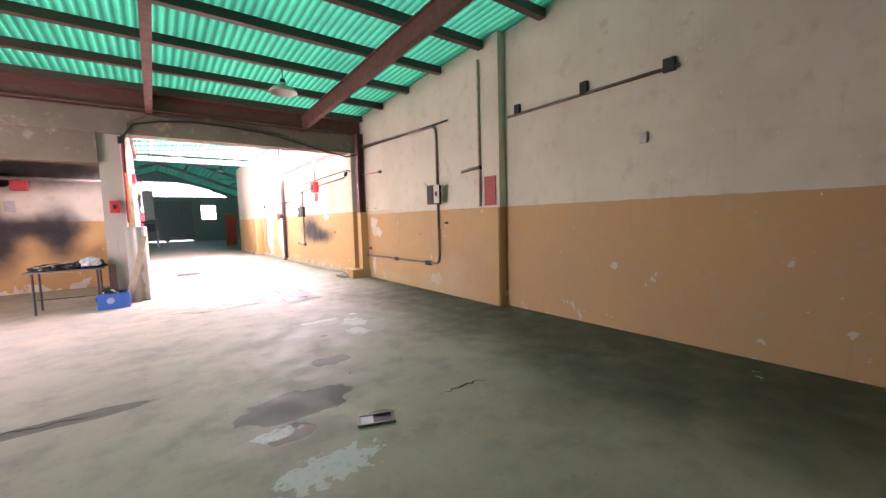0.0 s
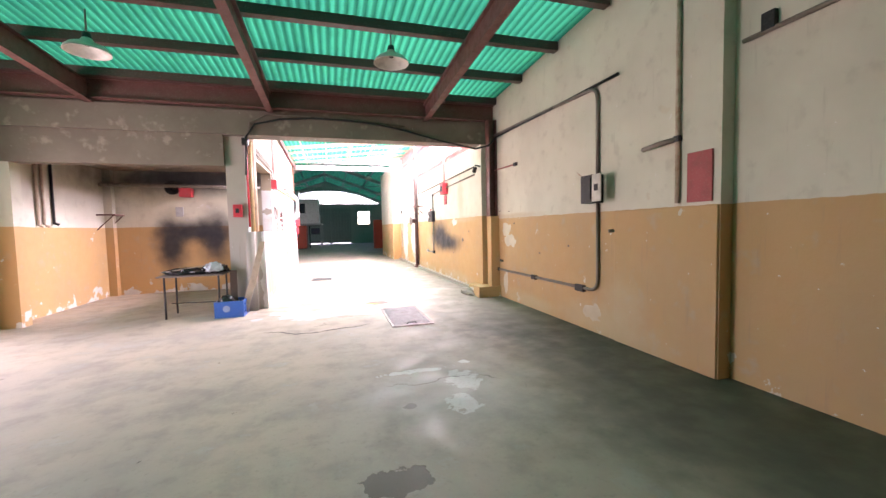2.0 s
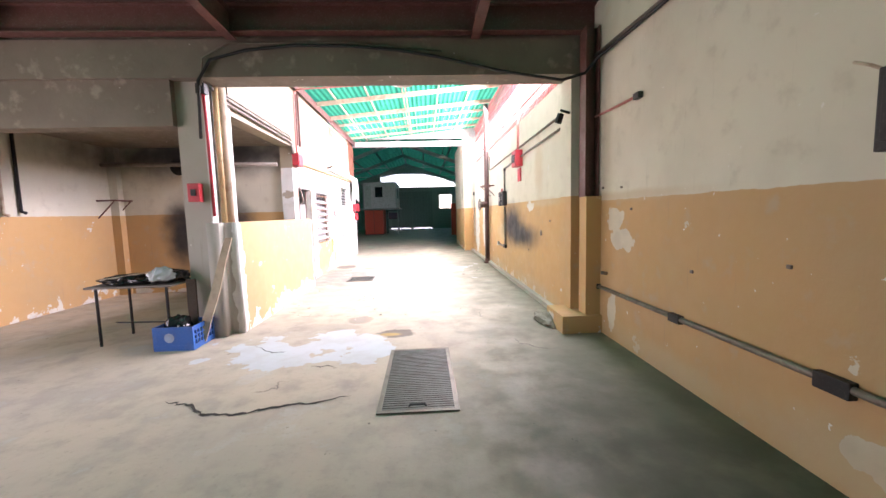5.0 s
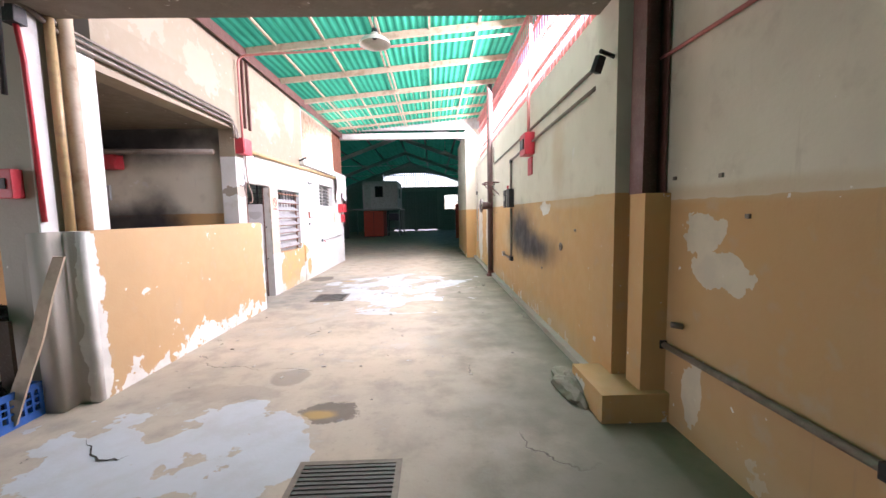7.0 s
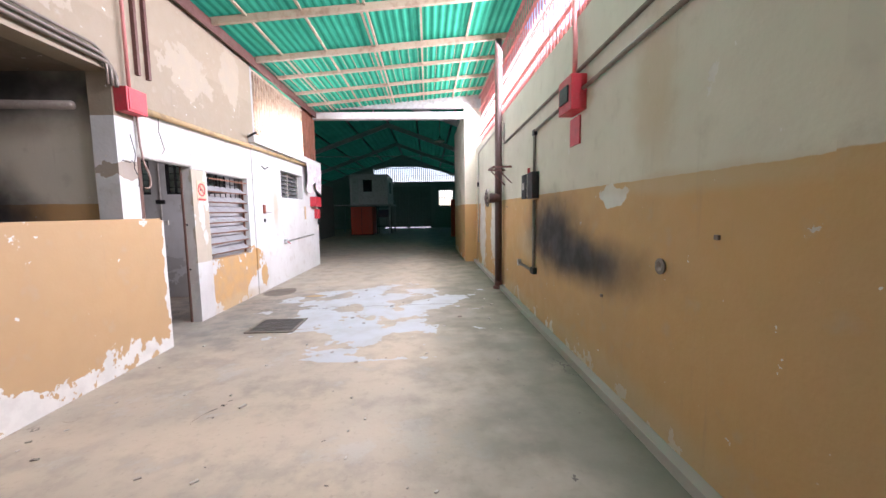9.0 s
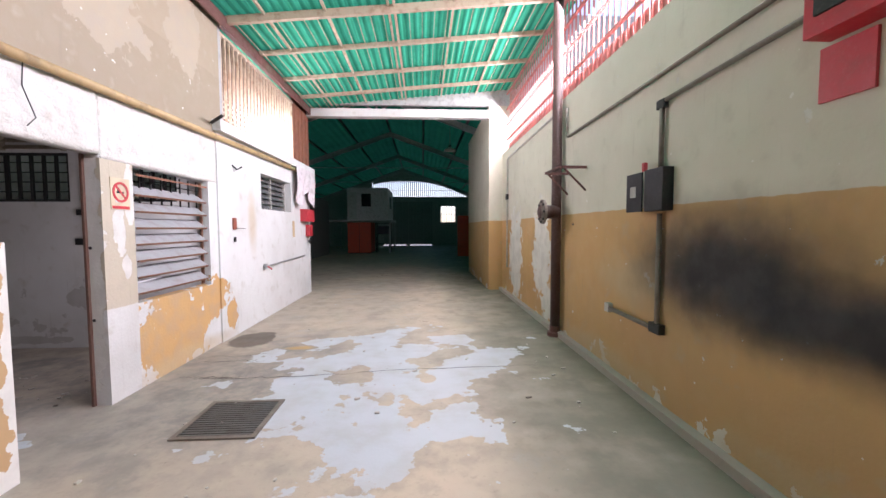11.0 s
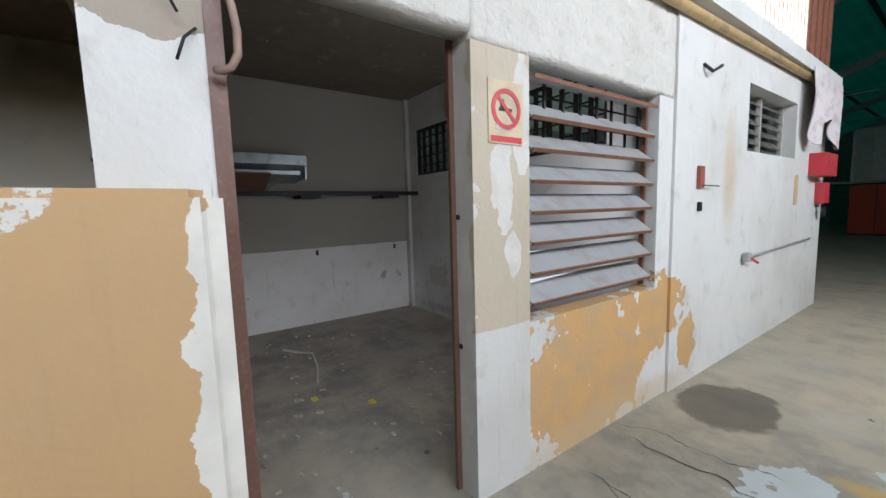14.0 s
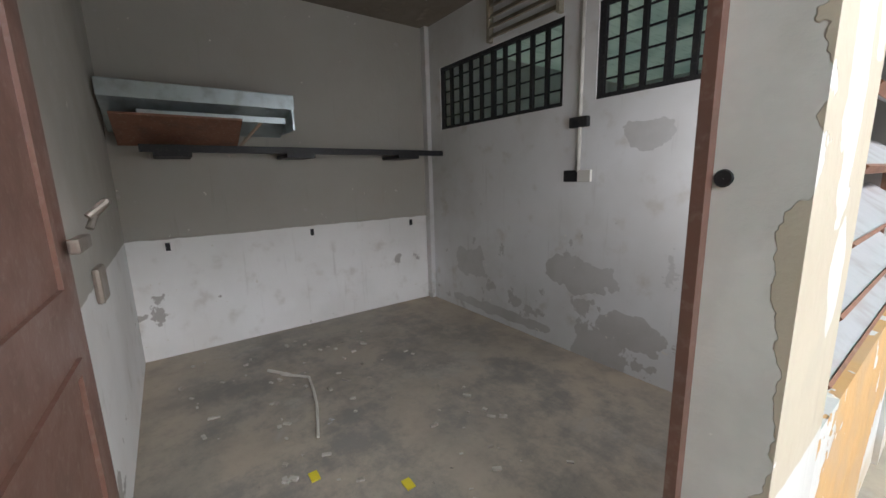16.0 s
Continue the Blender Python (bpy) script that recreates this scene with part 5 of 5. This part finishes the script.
bm = add_box(B(), -2.88, -2.48, 13.52, 14.64, 0, 0.012)
for v in bm.verts:
    v.co.z += 1.7 + (v.co.x + 2.88) * 0.45
part("pan", bm, GALV, t)
part("front_lip", add_box(B(), -2.48, -2.462, 13.52, 14.66, 1.865, 1.97, 0.005), GALV, t)
part("lower_lip", add_box(B(), -2.53, -2.515, 13.7, 14.6, 1.765, 1.81, 0.004), GALV, t)
part("side_lip", add_box(B(), -2.86, -2.48, 14.64, 14.655, 1.72, 1.95), GALV, t)
part("stay", add_tube(B(), [(-2.86, 14.3, 1.6), (-2.52, 14.45, 1.79)], 0.012, 6), PALE_STEEL, t)


def barred(x0, x1, z0, z1, n):
    t = thing("window_grille", ((x0 + x1) / 2, 16.2, z0), "black iron grille in the high opening", "grille", "grilles of the store room")
    for z in (z0, z1 - 0.03):
        part("rail", add_box(B(), x0, x1, 16.16, 16.2, z, z + 0.03), DARK_METAL, t)
    for i in range(n + 1):
        x = x0 + (x1 - x0 - 0.03) * i / n
        w = 0.03 if i not in (0, n // 2, n) else 0.045
        part("upright", add_box(B(), x, x + w, 16.162, 16.19, z0 + 0.03, z1 - 0.03), DARK_METAL, t)
    for k in range(1, 5):
        z = z0 + (z1 - z0) * k / 5
        part("crossbar", add_box(B(), x0, x1, 16.19, 16.202, z, z + 0.012), DARK_METAL, t)


barred(-2.64, -1.16, 1.81, 2.4, 10)
barred(-0.9, 0.1, 1.81, 2.4, 7)
pipe_thing("wall_conduit", [(-1.0, 16.135, 2.83), (-1.0, 16.135, 1.35)], 0.014, ENAMEL, "pale conduit down the grey wall", clips=[(-1.0, 16.13, 1.68, 0.07, 0.02, 0.035)])
t = thing("wall_socket", (-1.0, 16.13, 1.33), "broken socket with a black hole in the wall", "socket")
part("plate", add_box(B(), -1.0, -0.9, 16.125, 16.15, 1.28, 1.36, 0.004), ENAMEL, t)
part("hole", add_box(B(), -1.12, -1.0, 16.135, 16.15, 1.28, 1.36), DARK_METAL, t)
bm = B()
add_box(bm, -2.9, -2.88, 13.5, 16.1, 0.92, 0.935)
solo("trim_store", bm, ROOM_PAINT_SHADE, "raised render edge between white paint and shaded grey paint", "trim", kind="structure")
for y in (13.75, 14.84, 15.9):
    solo("wall_slot", add_box(B(), -2.9, -2.892, y - 0.015, y + 0.015, 0.84, 0.9), DARK_METAL, "small dark slot in the white wall", "slot", "slots in the wall")
structure("post_store", [(-2.9, -2.82, 16.1, 16.15, 0, 2.83)], ROOM_GREY, "slim post in the room corner", "post")
t = thing("wall_vent", (-1.53, 16.15, 2.42), "grimy beige slatted vent above the barred opening", "vent")
part("frame", add_box(add_box(B(), -1.9, -1.87, 16.1, 16.15, 2.42, 2.83), -1.2, -1.17, 16.1, 16.15, 2.42, 2.83), VENT_BEIGE, t)
for q in range(5):
    bm = add_box(B(), -1.87, -1.2, -0.035, 0.035, -0.004, 0.004)
    bmesh.ops.transform(bm, matrix=Matrix.Translation((0, 16.12, 2.46 + q * 0.078)) @ Matrix.Rotation(radians(48), 4, "X"), verts=bm.verts)
    part("slat", bm, VENT_BEIGE, t)

# litter on the store floor
solo("wire_scrap", add_tube(B(), [(-2.02, 14.28, 0.012), (-1.92, 14.38, 0.012), (-1.85, 14.42, 0.02), (-1.7, 14.4, 0.012), (-1.5, 14.36, 0.012), (-1.2, 14.27, 0.012)], 0.008, 6), ENAMEL, "crooked pale wire scrap on the floor", "wire")
solo("wire_scrap", add_tube(B(), [(-2.15, 14.22, 0.01), (-1.98, 14.33, 0.012)], 0.011, 6), ENAMEL, "short pale scrap on the floor", "scrap")
for x, y in ((-0.95, 14.17), (-0.65, 14.49)):
    solo("yellow_tag", add_box(B(), x - 0.03, x + 0.03, y - 0.02, y + 0.02, 0.001, 0.008), plain("yellow_plastic", (0.6, 0.5, 0.03), 0.4), "small yellow plastic tag on the floor", "tag", "yellow tags")
rng = random.Random(5)
bm = B()
for i in range(190):
    x, y = (rng.uniform(-2.6, 0.1), rng.uniform(13.7, 15.2)) if i < 110 else (rng.uniform(0.9, 4.6), rng.uniform(10.6, 16.5))
    r = rng.uniform(0.006, 0.022)
    q = bmesh.ops.create_cube(bm, size=1, matrix=pose(x, y, r * 0.29, 0, 0, rng.uniform(0, 90)) @ Matrix.Diagonal((r * rng.uniform(1, 3), r, r * 0.6, 1)))
solo("litter", bm, plain("chips", (0.45, 0.42, 0.37), 0.8, 0, 0.8), "scattered paint and plaster chips on the floor", "litter", kind="stuff")

# ---- things: hangar ----
for k, y in enumerate((24.6, 30.2, 36.0, 41.6)):
    t = thing("roof_frame", (1.6, y, 0), "grey steel gable frame under the dark roof", "roof frame", "gable frames", "structure")
    for sgn in (-1, 1):
        bm = B()
        add_box(bm, 0, 7.6, y - 0.06, y + 0.06, -0.3, -0.08)
        for v in bm.verts:
            d = v.co.x
            v.co = Vector((1.6 + sgn * d, v.co.y, 6.2 - 0.36 * d + v.co.z))
        part("rafter", bm, GREY_METAL, t)
    for sgn in (-1, 1):
        part("post", add_box(B(), 1.6 + sgn * 6.8 - 0.1, 1.6 + sgn * 6.8 + 0.1, y - 0.06, y + 0.06, 0, 3.55), GREY_METAL, t)
    if k == 0:
        part("king_post", add_tube(B(), [(1.6, y, 6.0), (1.6, y, 5.2)], 0.035, 8), GREY_METAL, t)
        for sgn in (-1, 1):
            part("brace", add_tube(B(), [(1.6, y, 5.4), (1.6 + sgn * 0.75, y, 5.85)], 0.03, 8), GREY_METAL, t)
    else:
        part("tie", add_tube(B(), [(-3, y, 4.4), (6.2, y, 4.4)], 0.02, 6), GREY_METAL, t)
for x in (-4.5, -3, -1.5, 0, 1.6, 3.2, 4.7, 6.2, 7.7):
    z = hangar_z(x, 0)
    solo("purlin", add_box(B(), x - 0.04, x + 0.04, 20.5, 43, z - 0.09, z - 0.025), DARK_METAL, "dark purlin under the hangar roof", "purlin", "purlins of the hangar", "structure")
# gable vent with bars
t = thing("gable_vent", (2.6, 43.1, 3.95), "bright slatted vent filling the end gable", "vent")
part("sill", add_box(B(), -1.0, 6.9, 43.0, 43.2, 3.95, 4.02), GREY_METAL, t)
me = {}
for i in range(46):
    x = -0.9 + i * 0.168
    top = min(hangar_z(x, 0) - 0.25, 5.35 - 0.05 * (x - 1.6) ** 2)
    if top > 4.1:
        part("bar", add_box(B(), x, x + 0.075, 43.05, 43.1, 4.02, top), GREY_METAL, t)
    top = max(top, 4.03)
    part("head_board", add_box(B(), x, x + 0.168, 43.06, 43.09, top, 5.35), HANGAR_WALL, t)
structure("wall_hangar_gable_end", [(-5.6, -0.95, 43.02, 43.18, 3.95, 6.4), (6.8, 8.8, 43.02, 43.18, 3.95, 6.4), (-0.95, 6.8, 43.02, 43.18, 5.3, 6.4)], HANGAR_WALL, "dark gable end wall", "wall")
t = thing("window_3", (5.25, 43.1, 1.95), "bright barred window in the end wall", "window", kind="structure")
for i in range(6):
    part("bar", add_box(B(), 4.7 + i * 0.21, 4.73 + i * 0.21, 43.05, 43.08, 1.95, 3.25), DARK_METAL, t)
part("cross_bar", add_box(B(), 4.65, 5.85, 43.02, 43.05, 2.58, 2.62), DARK_METAL, t)
# gate in the end wall
t = thing("door_2", (2, 43, 0), "grey ribbed metal gate in the end wall", "gate", kind="structure")
for k in range(2):
    leaf = part("leaf", add_box(B(), 0.0 + k * 2.0, 1.95 + k * 2.0, 42.93, 42.98, 0.13, 3.6), plain("gate_grey", (0.34, 0.35, 0.35), 0.6), t)
    for i in range(7):
        part("rib", add_box(B(), 0.08 + k * 2 + i * 0.28, 0.12 + k * 2 + i * 0.28, 42.9, 42.93, 0.15, 3.58), GREY_METAL, t)
# office cabin over the red container
t = thing("site_cabin", (-0.4, 34.5, 1.95), "white office cabin raised above the red container", "cabin")
CAB = plain("cabin_white", (0.6, 0.61, 0.62), 0.6)
part("body", add_box(B(), -1.3, 1.1, 34.2, 38, 1.95, 3.85, 0.02), CAB, t)
part("window", add_box(B(), -0.45, 0.1, 34.17, 34.2, 2.75, 3.5), plain("dark_glass", (0.01, 0.012, 0.02), 0.1), t)
part("side_window", add_box(B(), 1.1, 1.13, 35, 36.4, 2.7, 3.4), plain("pale_glass", (0.5, 0.55, 0.58), 0.15), t)
part("door", add_box(B(), -1.2, -0.75, 34.17, 34.2, 2.0, 3.6), plain("pale_green_panel", (0.45, 0.52, 0.5), 0.4), t)
part("deck", add_box(B(), -2.6, 1.3, 34.0, 38.2, 1.87, 1.95), GREY_METAL, t)
for x, y in ((-2.5, 34.1), (1.2, 34.1), (-2.5, 38.0), (1.2, 38.0)):
    part("post", add_box(B(), x - 0.05, x + 0.05, y - 0.05, y + 0.05, 0, 1.87), GREY_METAL, t)
t = thing("container", (-0.5, 34.6, 0), "orange-red metal cabinet standing on the floor", "container")
ORANGE = plain("orange_red_paint", (0.55, 0.06, 0.02), 0.5, 0, 0.25)
part("body", add_box(B(), -1.2, 0.15, 33.7, 35.6, 0.05, 1.8, 0.015), ORANGE, t)
part("plinth", add_box(B(), -1.15, 0.1, 33.75, 35.5, 0, 0.05), DARK_METAL, t)
part("door_edge", add_box(B(), -0.54, -0.52, 33.685, 33.7, 0.1, 1.75), DARK_METAL, t)
t = thing("storage_rack", (0.75, 35, 0), "dark rack with boxes beside the container", "rack")
for x in (0.3, 1.15):
    for y in (34.6, 35.4):
        part("post", add_box(B(), x, x + 0.05, y, y + 0.05, 0, 1.8), DARK_METAL, t)
for z in (0.5, 1.1, 1.75):
    part("shelf", add_box(B(), 0.3, 1.2, 34.6, 35.45, z, z + 0.03), DARK_METAL, t)
solo("crate_box", add_box(B(), 0.45, 1.1, 34.65, 35.2, 1.13, 1.6, 0.02), plain("navy", (0.02, 0.025, 0.06), 0.5), "dark blue box on the rack", "box")
solo("orange_panel", add_box(B(), 4.95, 5.6, 31.0, 31.2, 0, 2.1, 0.01), ORANGE, "orange-red metal panel beside the wall end", "panel")
bm = B()
add_box(bm, -2.3, -2.2, 28, 33.5, 0, 3.0)
solo("partition", bm, plain("dark_grey_board", (0.16, 0.16, 0.16), 0.7), "dark grey board partition in the hangar", "partition", kind="structure")
for x, y, z in ((-0.8, 23, 4.35), (4.2, 26, 4.4)):
    pendant(x, y, z, hangar_z(x, y) - 0.02)

for z in (1.32, 0.72):
    solo("jamb_notch", add_lathe(B(), [(0.001, 0.0), (0.014, 0.0), (0.012, 0.004), (0.001, 0.003)], Matrix.Translation((0.425, 14.479, z)) @ Matrix.Rotation(math.pi / 2, 4, "X"), 14), DARK_METAL, "dark bolt hole in the white door jamb", "bolt hole", "bolt holes")
rng = random.Random(11)
for x, y, h in ((5.219, 9.72, 1.7), (5.219, 9.3, 1.68), (5.219, 9.1, 1.45), (5.219, 8.2, 0.95), (5.219, 7.4, 1.1), (5.019, 15.9, 1.5), (5.019, 12.2, 0.75), (5.019, 11.0, 1.3)):
    solo("wall_plug", add_box(B(), x - 0.012, x + 0.004, y, y + 0.03, h, h + 0.025, 0.004), CONDUIT, "small rusty plug stuck in the wall", "plug", "plugs in the wall")
